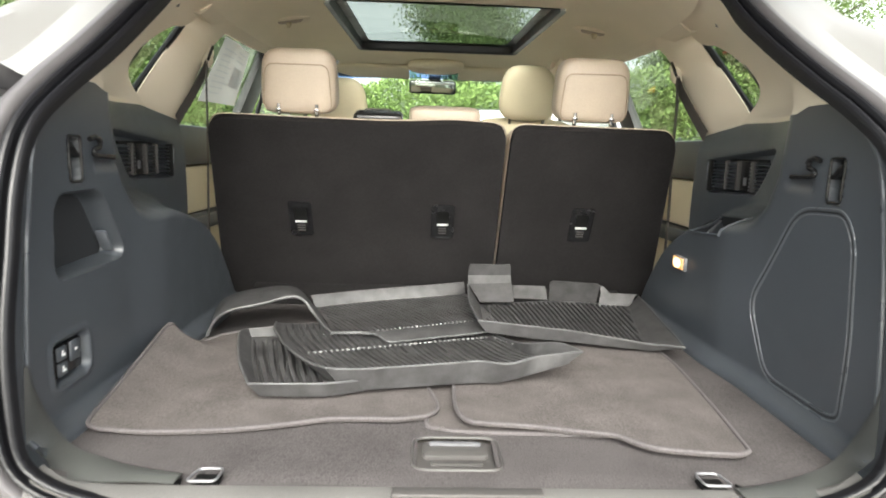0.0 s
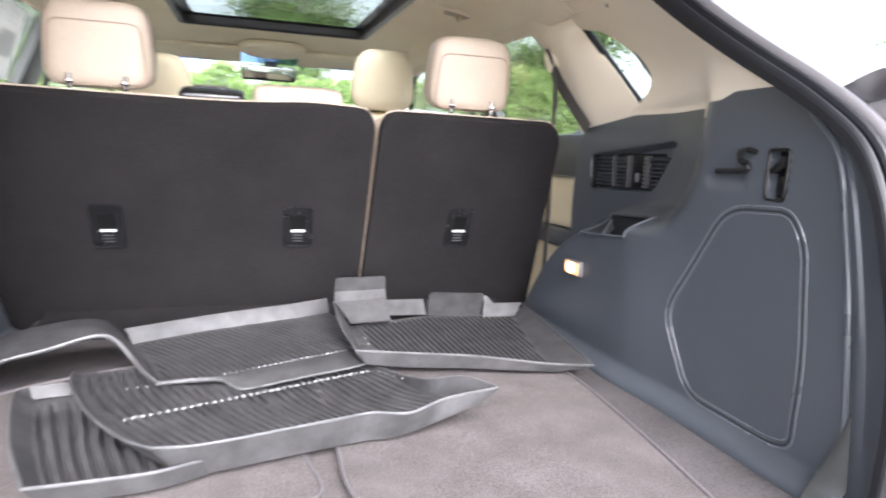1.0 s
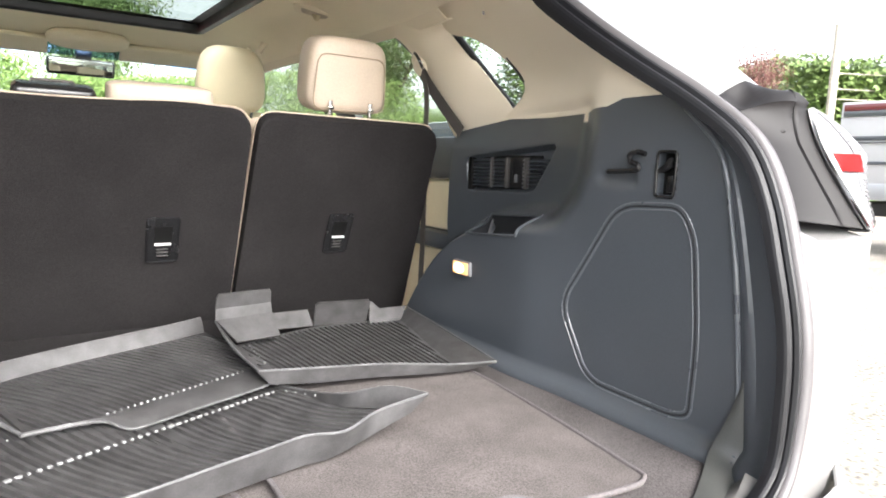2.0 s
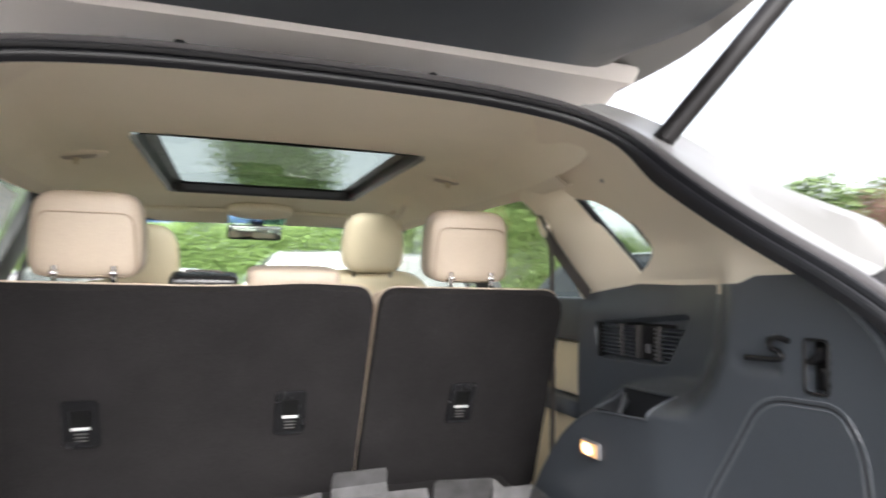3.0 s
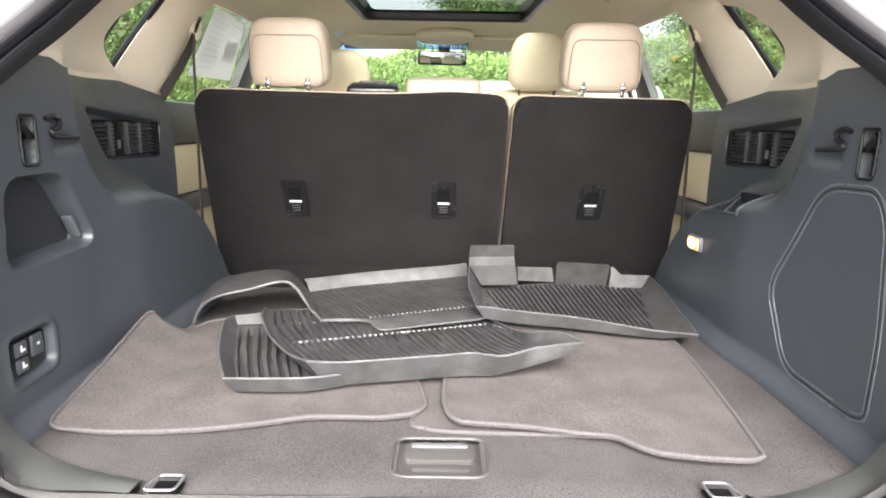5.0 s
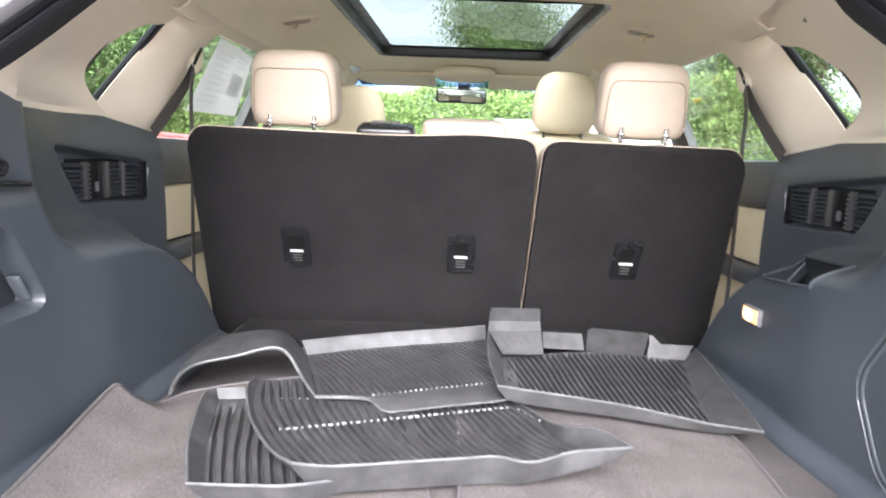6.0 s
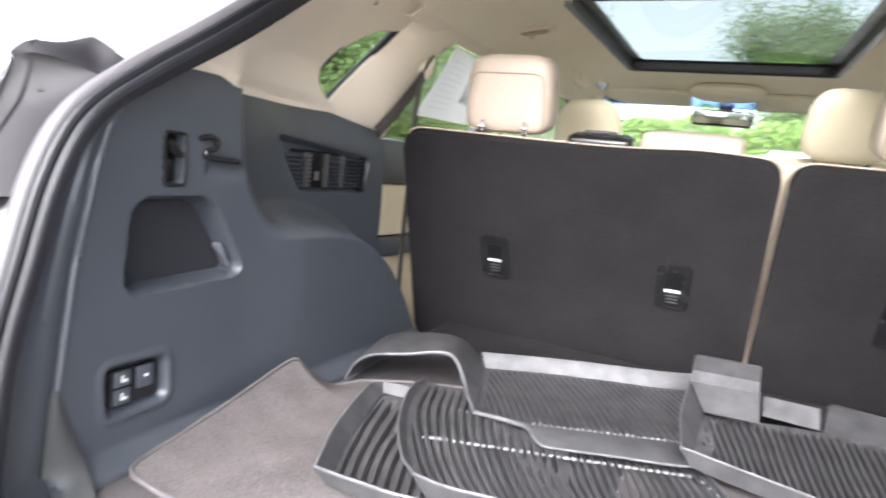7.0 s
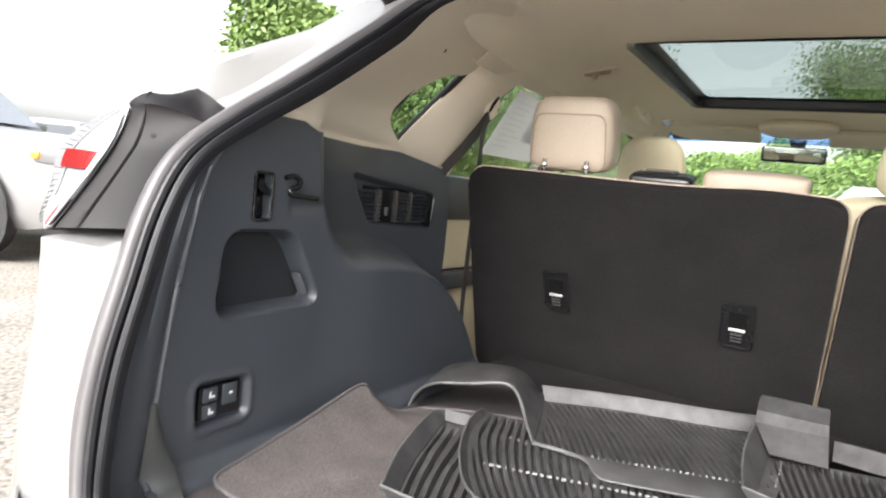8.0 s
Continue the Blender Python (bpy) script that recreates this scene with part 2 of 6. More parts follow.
def spline(pts, n=8, closed=False):
    """Catmull-Rom through the points, n samples a span."""
    pts = [Vector(p) for p in pts]
    k = len(pts)
    out = []
    for i in range(k if closed else k - 1):
        p0 = pts[(i - 1) % k] if closed or i > 0 else pts[0] * 2 - pts[1]
        p1, p2 = pts[i], pts[(i + 1) % k]
        p3 = pts[(i + 2) % k] if closed or i + 2 < k else pts[-1] * 2 - pts[-2]
        for j in range(n):
            t = j / n
            out.append(0.5 * (2 * p1 + (p2 - p0) * t + (2 * p0 - 5 * p1 + 4 * p2 - p3) * t * t + (3 * p1 - p0 - 3 * p2 + p3) * t ** 3))
    if not closed:
        out.append(pts[-1].copy())
    return out


def resample(pts, n):
    """n + 1 points at even steps along a polyline."""
    pts = [Vector(p) for p in pts]
    ls = [0.0]
    for a, b in zip(pts, pts[1:]):
        ls.append(ls[-1] + (b - a).length)
    out, i = [], 0
    for k in range(n + 1):
        d = ls[-1] * k / n
        while i < len(ls) - 2 and ls[i + 1] < d:
            i += 1
        t = (d - ls[i]) / max(ls[i + 1] - ls[i], 1e-9)
        out.append(pts[i].lerp(pts[i + 1], min(t, 1)))
    return out


def round_poly(pts, r, n=5):
    """Rounds the corners of a closed 2D outline."""
    out, k = [], len(pts)
    for i in range(k):
        p, a, b = Vector(pts[i]), Vector(pts[i - 1]), Vector(pts[(i + 1) % k])
        u, v = (a - p), (b - p)
        c = min(r, u.length * 0.45, v.length * 0.45)
        s, e = p + u.normalized() * c, p + v.normalized() * c
        for j in range(n + 1):
            t = j / n
            out.append(s * (1 - t) ** 2 + p * 2 * t * (1 - t) + e * t * t)
    return out


def inside(poly, x, y):
    """Signed distance to an outline, negative inside."""
    d, odd = 1e9, False
    k = len(poly)
    for i in range(k):
        ax, ay = poly[i]
        bx, by = poly[(i + 1) % k]
        ex, ey = bx - ax, by - ay
        t = min(max(((x - ax) * ex + (y - ay) * ey) / max(ex * ex + ey * ey, 1e-12), 0), 1)
        d = min(d, math.hypot(ax + ex * t - x, ay + ey * t - y))
        if (ay > y) != (by > y) and x < ax + (y - ay) / (by - ay) * ex:
            odd = not odd
    return -d if odd else d


def box(bm, c, size, bevel=0.0, turn=None, seg=2):
    m = Matrix.Translation(c) @ (turn.to_4x4() if turn else Matrix()) @ Matrix.Diagonal((*size, 1))
    made = bmesh.ops.create_cube(bm, size=1.0, matrix=m)
    if bevel:
        es = list({e for v in made["verts"] for e in v.link_edges})
        bmesh.ops.bevel(bm, geom=es, offset=bevel, segments=seg, affect="EDGES", profile=0.5)
    return bm


def grid(bm, rows, keep=None):
    """Faces over a table of points; keep(i, j) tells which cells stay."""
    vs = [[bm.verts.new(p) for p in r] for r in rows]
    for i in range(len(vs) - 1):
        for j in range(len(vs[0]) - 1):
            if keep is None or keep(i, j):
                bm.faces.new((vs[i][j], vs[i][j + 1], vs[i + 1][j + 1], vs[i + 1][j]))
    loose = [v for v in bm.verts if not v.link_faces]
    if loose:
        bmesh.ops.delete(bm, geom=loose, context="VERTS")
    return bm


def thicken(bm, d):
    """Gives a sheet a second side at the distance d, and closes its edges."""
    bmesh.ops.recalc_face_normals(bm, faces=bm.faces[:])
    bm.normal_update()
    faces, edges = bm.faces[:], [e for e in bm.edges if len(e.link_faces) == 1]
    twin = {v: bm.verts.new(v.co - v.normal * d) for v in bm.verts[:]}
    for f in faces:
        bm.faces.new([twin[v] for v in reversed(f.verts)])
    for e in edges:
        a, b = e.verts
        bm.faces.new((a, b, twin[b], twin[a]))
    return bm


def tube(bm, pts, r, n=8, closed=False, flat=1.0, up=None):
    """A round or flattened rod along the points."""
    pts = [Vector(p) for p in pts]
    k = len(pts)
    rings = []
    ref = Vector(up) if up else Vector((0.13, 0.2, 0.97))
    for i, p in enumerate(pts):
        a = pts[(i - 1) % k] if closed or i else pts[0]
        b = pts[(i + 1) % k] if closed or i < k - 1 else pts[-1]
        d = (b - a).normalized()
        s = d.cross(ref)
        s = s.normalized() if s.length > 1e-4 else d.orthogonal().normalized()
        u = s.cross(d).normalized()
        rings.append([bm.verts.new(p + s * math.cos(2 * math.pi * j / n) * r + u * math.sin(2 * math.pi * j / n) * r * flat) for j in range(n)])
    for i in range(k if closed else k - 1):
        a, b = rings[i], rings[(i + 1) % k]
        for j in range(n):
            bm.faces.new((a[j], a[(j + 1) % n], b[(j + 1) % n], b[j]))
    if not closed:
        bm.faces.new(rings[0])
        bm.faces.new(rings[-1][::-1])
    return bm


def prism(bm, outline, place, h0, h1, bevel=0.0):
    """A plate: outline points (a, b) put in the world by place(a, b, h), from h0 to h1."""
    lo = [bm.verts.new(place(a, b, h0)) for a, b in outline]
    hi = [bm.verts.new(place(a, b, h1)) for a, b in outline]
    k = len(outline)
    top = bm.faces.new(hi)
    bm.faces.new(lo[::-1])
    for i in range(k):
        bm.faces.new((lo[i], lo[(i + 1) % k], hi[(i + 1) % k], hi[i]))
    if bevel:
        bmesh.ops.bevel(bm, geom=list(top.edges), offset=bevel, segments=2, affect="EDGES", profile=0.5)
    return bm


def loft(bm, rings, caps=True):
    vs = [[bm.verts.new(p) for p in r] for r in rings]
    k = len(vs[0])
    for a, b in zip(vs, vs[1:]):
        for j in range(k):
            bm.faces.new((a[j], a[(j + 1) % k], b[(j + 1) % k], b[j]))
    if caps:
        bm.faces.new(vs[0][::-1])
        bm.faces.new(vs[-1])
    return bm


def cushion(bm, c, size, turn=None, power=4.0, n=20, m=12):
    """A soft box: a superellipsoid."""
    rows = []
    t = turn if turn else Matrix.Identity(3)

    def sp(v, e):
        return math.copysign(abs(v) ** e, v)
    e = 2.0 / power
    for i in range(m + 1):
        a = -math.pi / 2 + math.pi * i / m
        rows.append([Vector(c) + t @ Vector((size[0] / 2 * sp(math.cos(a), e) * sp(math.cos(2 * math.pi * j / n), e), size[1] / 2 * sp(math.cos(a), e) * sp(math.sin(2 * math.pi * j / n), e), size[2] / 2 * sp(math.sin(a), e))) for j in range(n)])
    vs = [[bm.verts.new(p) for p in r] for r in rows[1:-1]]
    lo, hi = bm.verts.new(rows[0][0]), bm.verts.new(rows[-1][0])
    for a, b in zip(vs, vs[1:]):
        for j in range(n):
            bm.faces.new((a[j], a[(j + 1) % n], b[(j + 1) % n], b[j]))
    for j in range(n):
        bm.faces.new((lo, vs[0][(j + 1) % n], vs[0][j]))
        bm.faces.new((hi, vs[-1][j], vs[-1][(j + 1) % n]))
    return bm


def flip(p, s):
    return Vector((p[0] * s, p[1], p[2]))


# ---- the car's load opening ----
FLOOR = 0.785
RING = [(0, 0.812, 0.752), (0.30, 0.812, 0.752), (0.49, 0.815, 0.765), (0.595, 0.824, 0.81), (0.632, 0.838, 0.90), (0.645, 0.858, 1.0), (0.649, 0.886, 1.1), (0.654, 0.918, 1.2),
        (0.654, 0.962, 1.285), (0.645, 1.038, 1.355), (0.628, 1.136, 1.430), (0.608, 1.262, 1.528), (0.586, 1.362, 1.606), (0.528, 1.424, 1.663), (0.445, 1.455, 1.696), (0.30, 1.464, 1.713), (0.15, 1.467, 1.719), (0, 1.468, 1.721)]
RING_HALF = spline(RING, 5)


def ring_at(z):
    """The opening's side at a height: x and y."""
    for a, b in zip(RING_HALF[12:], RING_HALF[13:]):
        if a.z <= z <= b.z:
            p = a.lerp(b, (z - a.z) / max(b.z - a.z, 1e-6))
            return p.x, p.y
    return RING_HALF[12].x, RING_HALF[12].y


ring_full = RING_HALF + [flip(p, -1) for p in RING_HALF[-2:0:-1]]
ring_mid = Vector((0, 1.14, 1.22))


def ring_frame(i):
    k = len(ring_full)
    p = ring_full[i]
    d = (ring_full[(i + 1) % k] - ring_full[i - 1]).normalized()
    outward = (p - ring_mid)
    outward -= d * outward.dot(d)
    # the opening's own plane leans: keep outward within it
    n = Vector((0, -0.96, 0.28)).lerp(Vector((0, -0.82, 0.57)), smooth01((p.z - 1.18) / 0.24)).normalized()
    outward = d.cross(n).normalized()
    if outward.dot(p - ring_mid) < 0:
        outward = -outward
    return p, d, outward, n


def seal_scale(z):
    """How far the seal's profile spreads: slimmer over the sill and under the roof."""
    up, down = smooth01((z - 1.55) / 0.10), smooth01((0.94 - z) / 0.14)
    return 1 - 0.12 * up - 0.25 * down, (0.45 + 0.35 * smooth01((z - 1.20) / 0.30)) * (1 - 0.45 * up)


def lean(v):
    """The opening stands a little further back on the right-hand side."""
    if v.x > 0:
        v.y -= 0.024 * smooth01((v.z - 0.74) / 0.36) * smooth01((1.52 - v.z) / 0.2)
    return v


def ring_sweep(profile):
    """Rows of points: the profile (out, back) carried round the opening."""
    rows = []
    for i in range(len(ring_full)):
        p, d, o, n = ring_frame(i)
        ka, kb = seal_scale(p.z)
        slim = 1 - 0.9 * smooth01((p.z - 1.60) / 0.08)
        rows.append([lean(p + o * a * ka * (slim if a > 0 else 1) + n * b * kb) for a, b in profile])
    rows.append([v.copy() for v in rows[0]])
    return rows


suv = thing("suv_body", "white SUV body shell with an open load bay", "car", (0, 0.8, 0))
bm = grid(bmesh.new(), ring_sweep([(-0.041, -0.070), (-0.0395, -0.050), (-0.038, -0.042), (-0.035, -0.036), (-0.032, -0.034), (-0.029, -0.037), (-0.0275, -0.047), (-0.0268, -0.068), (-0.0208, -0.068), (-0.0200, -0.040), (-0.0175, -0.029), (-0.014, -0.026), (-0.0105, -0.028), (-0.0085, -0.036), (-0.008, -0.060), (-0.0025, -0.060)]))
part("weatherstrip", bm, M_RUBBER_SEAL, suv, "double-lipped black rubber door seal", smooth=False)
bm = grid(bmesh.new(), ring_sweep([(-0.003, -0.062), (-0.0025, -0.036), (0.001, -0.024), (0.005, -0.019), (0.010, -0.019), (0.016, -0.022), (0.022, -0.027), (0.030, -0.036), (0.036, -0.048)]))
part("opening_flange", bm, M_FLANGE, suv, "white painted lip of the load opening, shade in its colour")


# the body behind the flange, each side: rows from the opening outwards
SHOULDER = [(0.93, 1.300), (0.986, 1.352), (1.049, 1.400), (1.132, 1.448), (1.37, 1.572), (1.545, 1.664), (1.70, 1.715)]


def body_side(s):
    rows = []
    for i, p in enumerate(RING_HALF):
        if p.z < 0.80 and p.x < 0.58:
            continue
        if p.x < 0.40 and p.z > 1.5:
            break
        q, d, o, n = ring_frame(i)
        ka, kb = seal_scale(p.z)
        a = q + o * 0.031 * ka * (1 - 0.9 * smooth01((p.z - 1.60) / 0.08)) + n * -0.042 * kb
        # lower part: a flat rear face out to the corner, cut back behind the lamp
        b = Vector((0.785, 0.866 + 0.35 * max(p.z - 1.15, 0), p.z))
        c = Vector((0.85, 0.95 + 0.3 * max(p.z - 1.15, 0), p.z - 0.01))
        wide = smooth01((1.10 - p.z) / 0.32)
        b.x += 0.046 * wide
        c.x += 0.040 * wide
        dent = 0.085 * smooth01((p.z - 1.148) / 0.014)
        b.y += dent
        c.y += dent
        e = Vector((0.92, 1.25 + 0.3 * max(p.z - 1.15, 0), p.z - 0.02))
        low = [a, a.lerp(b, 0.33) + Vector((0, dent * 0.7, 0)), a.lerp(b, 0.8) + Vector((0, dent * 0.5, 0)), b, b.lerp(c, 0.5) + Vector((0.012, -0.012, 0)), c, c.lerp(e, 0.3), e]
        # upper part: a gutter beside the seal, then the pillar's rounded outer shoulder
        ys = q.y + 0.045
        zs = max(table(ys, SHOULDER), q.z + 0.010)
        c = Vector((q.x + 0.145, ys, zs))
        high = [a, q + Vector((0.062, 0.030, -0.004)), q + Vector((0.088, 0.044, -0.002)), Vector((q.x + 0.108, ys, q.z * 0.5 + zs * 0.5)), Vector((q.x + 0.120, ys, zs - 0.006)), c, c + Vector((0.030, 0.012, -0.012)), c + Vector((0.09, 0.14, -0.13))]
        up = smooth01((p.z - 1.33) / 0.06)
        rows.append([lean(flip(u.lerp(v, up), s)) for u, v in zip(low, high)])
    rows.insert(0, [v - Vector((0, 0, 0.075)) for v in rows[0]])
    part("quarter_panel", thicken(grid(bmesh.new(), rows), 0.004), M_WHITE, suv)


for s in (1, -1):
    body_side(s)

# rear bumper and lower body
rows = []
for x in (-0.84, -0.815, -0.76, -0.5, 0, 0.5, 0.76, 0.815, 0.84):
    k = smooth01((abs(x) - 0.70) / 0.14)
    rows.append([Vector((x, 0.815 + 0.06 * k, 0.748 + 0.03 * k)), Vector((x, 0.775 + 0.10 * k, 0.735 + 0.03 * k)), Vector((x, 0.69 + 0.18 * k, 0.72 + 0.02 * k)), Vector((x, 0.67 + 0.20 * k, 0.66)), Vector((x, 0.68 + 0.20 * k, 0.45)), Vector((x, 0.75 + 0.16 * k, 0.33))])
part("rear_bumper", thicken(grid(bmesh.new(), rows), 0.005), M_WHITE, suv)


def body_flank(s):
    """The door side with its wheel arch, from the rear corner to the nose."""
    ys = [0.94 + 0.06 * i for i in range(74)]
    zs = [0.32, 0.42, 0.52, 0.62, 0.72, 0.82, 0.92, 1.02, 1.10, 1.16, 1.22]
    rows = [[Vector((s * (0.90 + 0.03 * math.sin(math.pi * (z - 0.3) / 1.1) - 0.10 * smooth01((1.15 - y) / 0.25) - 0.22 * smooth01((y - 4.6) / 0.8) - (0.03 if z > 1.15 else 0)), y, z - (0.12 * smooth01((y - 3.9) / 1.4) if z > 1.0 else 0))) for z in zs] for y in ys]

    def keep(i, j):
        c = rows[i][j]
        return all(math.hypot(c.y + 0.03 - yw, c.z + 0.03 - 0.36) > 0.40 for yw in (1.72, 4.55))
    part("body_flank", thicken(grid(bmesh.new(), rows, keep), 0.004), M_WHITE, suv)


for s in (1, -1):
    body_flank(s)

# outer roof, bonnet
def roof_z(y):
    return table(y, [(1.48, 1.708), (1.56, 1.724), (1.68, 1.752), (1.8, 1.765), (2.3, 1.785), (2.9, 1.79), (3.4, 1.775), (3.75, 1.73)])


rows = []
for i in range(24):
    y = 1.48 + i * 2.27 / 23
    hw = 0.60 + 0.06 * smooth01((y - 1.48) / 0.5)
    rows.append([Vector((hw * k / 8, y, roof_z(y) - 0.035 * (k / 8) ** 2 - 0.06 * smooth01((abs(k) - 6) / 2))) for k in range(-8, 9)])
part("roof", grid(bmesh.new(), rows, lambda i, j: not (7 <= i <= 17 and 3 <= j <= 12)), M_WHITE, suv)
rows = [[Vector((0.80 * (1 - 0.2 * smooth01((y - 4.9) / 0.5)) * k / 6, y, 1.16 - 0.10 * (y - 4.55) - 0.05 * (k / 6) ** 2 - 0.3 * smooth01((y - 5.15) / 0.25))) for k in range(-6, 7)] for y in [4.5 + 0.05 * i for i in range(18)]]
part("bonnet", grid(bmesh.new(), rows), M_WHITE, suv)


def wheel(parent, c, r, s):
    bm = bmesh.new()
    prof = [(0.62, 0.10), (0.9, 0.11), (0.98, 0.09), (1.0, 0.06), (1.0, -0.06), (0.98, -0.09), (0.9, -0.11), (0.62, -0.10)]
    n = 32
    loft(bm, [[Vector((c[0] + h * s, c[1] + math.cos(2 * math.pi * j / n) * r * q, c[2] + math.sin(2 * math.pi * j / n) * r * q)) for j in range(n)] for q, h in prof], caps=False)
    t = part("tyre", bm, M_TYRE, parent)
    bm = bmesh.new()
    loft(bm, [[Vector((c[0] + h * s, c[1] + math.cos(2 * math.pi * j / n) * r * q, c[2] + math.sin(2 * math.pi * j / n) * r * q)) for j in range(n)] for q, h in [(0.64, 0.10), (0.60, 0.085), (0.58, 0.03), (0.1, 0.02)]], caps=True)
    for k in range(5):
        a = 2 * math.pi * k / 5 + 0.3
        for da in (-0.13, 0.13):
            tube(bm, [Vector((c[0] + 0.085 * s, c[1] + math.cos(a + da * q) * r * q, c[2] + math.sin(a + da * q) * r * q)) for q in (0.12, 0.35, 0.6)], 0.035 * r / 0.36, 6)
    part("rim", bm, M_ALLOY, t)


for s in (1, -1):
    for y in (1.72, 4.55):
        wheel(suv, (0.80 * s, y, 0.36), 0.36, s)


# tail lamps: dark housing beside the opening, lens on the outside
LAMP_SEAM = spline([(0.775, 0.878, 1.155), (0.776, 0.907, 1.196), (0.777, 0.938, 1.242), (0.780, 0.966, 1.288), (0.790, 0.986, 1.332)], 6)
LAMP_OUTER = spline([(0.800, 0.880, 1.148), (0.848, 0.898, 1.163), (0.868, 0.918, 1.196), (0.872, 0.927, 1.236), (0.868, 0.928, 1.264), (0.850, 0.943, 1.290), (0.825, 0.966, 1.319), (0.797, 0.984, 1.336)], 4)
LAMP_RIDGE = spline([(0.668, 1.046, 1.318), (0.690, 1.031, 1.327), (0.714, 1.010, 1.338), (0.740, 0.992, 1.343), (0.764, 0.986, 1.342), (0.790, 0.986, 1.334)], 6)
LAMP_TOP = spline([(0.668, 1.076, 1.346), (0.685, 1.071, 1.353), (0.716, 1.064, 1.371), (0.745, 1.060, 1.381), (0.757, 1.050, 1.372), (0.766, 1.034, 1.364), (0.772, 1.016, 1.363), (0.776, 1.005, 1.361), (0.786, 0.994, 1.352), (0.794, 0.986, 1.338)], 6)


def tail_lamp(s):
    lamp = thing("tail_lamp", "clear and red tail lamp in dark grey housing", "tail lamp", (0.75 * s, 0.9, 1.15), "tail lamps")
    ts = [0, 0.05, 0.12, 0.22, 0.32, 0.42, 0.52, 0.62, 0.70, 0.75, 0.765, 0.775, 0.785, 0.80, 0.86, 0.93, 0.97, 1.0]
    seam = resample(LAMP_SEAM, 24)
    fine = [resample(c, 100) for c in (LAMP_RIDGE, LAMP_TOP)]
    rows = []
    for i in range(19):
        v = i / 18
        k = v * 24
        out = seam[min(int(k), 23)].lerp(seam[min(int(k), 23) + 1], k - min(int(k), 23))
        z = 1.166 + 0.152 * v
        x, y = ring_at(z)
        lip = Vector((x + 0.022, y + 0.030 + 0.014 * v, z))
        row = []
        for t in ts:
            p = lip.lerp(out, t) + Vector((0, 0.008 * math.sin(math.pi * t), 0))
            # a groove beside the seam
            p.y += 0.008 * max(1 - abs(t - 0.775) / 0.016, 0) * smooth01(v / 0.12)
            p = p.lerp(fine[0][round(t * 100)], smooth01((v - 0.72) / 0.28))
            row.append(flip(p, s))
        rows.append(row)
    for i in range(1, 8):
        v = i / 7
        row = []
        for t in ts:
            a, b = fine[0][round(t * 100)], fine[1][round(t * 100)]
            bulge = math.sin(math.pi * v) * (0.007 - 0.020 * math.exp(-((t - 0.30) / 0.16) ** 2))
            row.append(flip(a.lerp(b, v) + Vector((0, -0.4 * bulge, bulge)), s))
        rows.append(row)
    rows.append([v + Vector((0, 0.012, -0.014)) for v in rows[-1]])
    house = part("housing", thicken(grid(bmesh.new(), rows), 0.003), M_HOUSING, lamp, "dark grey plastic lamp housing")
    part("seam", tube(bmesh.new(), [rows[i][11] + Vector((0, 0.002, 0)) for i in range(3, 24)], 0.0022, 6), M_BLACK, house)
    bm = cushion(bmesh.new(), flip(Vector((0.745, 0.998, 1.296)), s), (0.028, 0.020, 0.014), power=2.2)
    part("boss", bm, M_HOUSING, house)
    bm = tube(bmesh.new(), spline([flip(Vector(q), s) for q in ((0.720, 0.966, 1.2265), (0.728, 0.959, 1.2225), (0.737, 0.950, 1.220), (0.744, 0.946, 1.221))], 4), 0.0028, 6)
    part("crease", bm, M_HOUSING, house)
    # black box stands in for the dark slot in the housing
    bm = box(bmesh.new(), flip(Vector((0.699, 0.975, 1.238)), s), (0.009, 0.012, 0.026), 0.003, Matrix.Rotation(-0.35, 3, 'X'))
    part("slot_patch", bm, M_BLACK, house)

    outer = resample(LAMP_OUTER, 24)

    def on_lens(f, w, lift=0.0):
        """The bulging lens: f up the seam, w outwards from it."""
        k = min(max(f, 0), 1) * 24
        i = min(int(k), 23)
        a, b = seam[i].lerp(seam[i + 1], k - i), outer[i].lerp(outer[i + 1], k - i)
        p = a.lerp(b, w)
        size = min((b - a).length / 0.08, 1)
        return flip(p + Vector((0, -0.008 * size * math.sin(math.pi * min(max(w, 0), 1)) ** 0.8 - 0.003 - lift, 0)), s)

    def lens(name, f0, f1, w0, w1, mat, label="", lift=0.0, n=12, m=8, parent=None):
        rows = [[on_lens(f0 + (f1 - f0) * k / n, w0 + (w1 - w0) * j / m, lift) for j in range(m + 1)] for k in range(n + 1)]
        return part(name, thicken(grid(bmesh.new(), rows), 0.002), mat, parent or lamp, label)
    clear = lens("clear_lens", 0.0, 1.0, 0.0, 1.0, M_CLEARLENS, "clear ribbed lens")
    lens("lens_rim", 0.02, 0.985, -0.02, 0.07, M_RIM, "bright rim along the lens", 0.007, 20, 2)
    def at_height(z, w):
        lo, hi = 0.0, 1.0
        for _ in range(20):
            mid = (lo + hi) / 2
            lo, hi = (mid, hi) if on_lens(mid, w).z < z else (lo, mid)
        return lo

    def upright(w0, w1, lift, m):
        rows = [[on_lens(at_height(1.2375 + 0.0265 * k / 4, w0 + (w1 - w0) * j / m), w0 + (w1 - w0) * j / m, lift) for j in range(m + 1)] for k in range(5)]
        return thicken(grid(bmesh.new(), rows), 0.002)
    red = part("red_band", upright(0.04, 0.66, 0.004, 10), M_REDLENS, lamp, "ribbed red band across the lens")
    for k in range(14):
        part("red_rib", upright(0.06 + 0.042 * k, 0.076 + 0.042 * k, 0.006, 1), M_REDLENS, red)
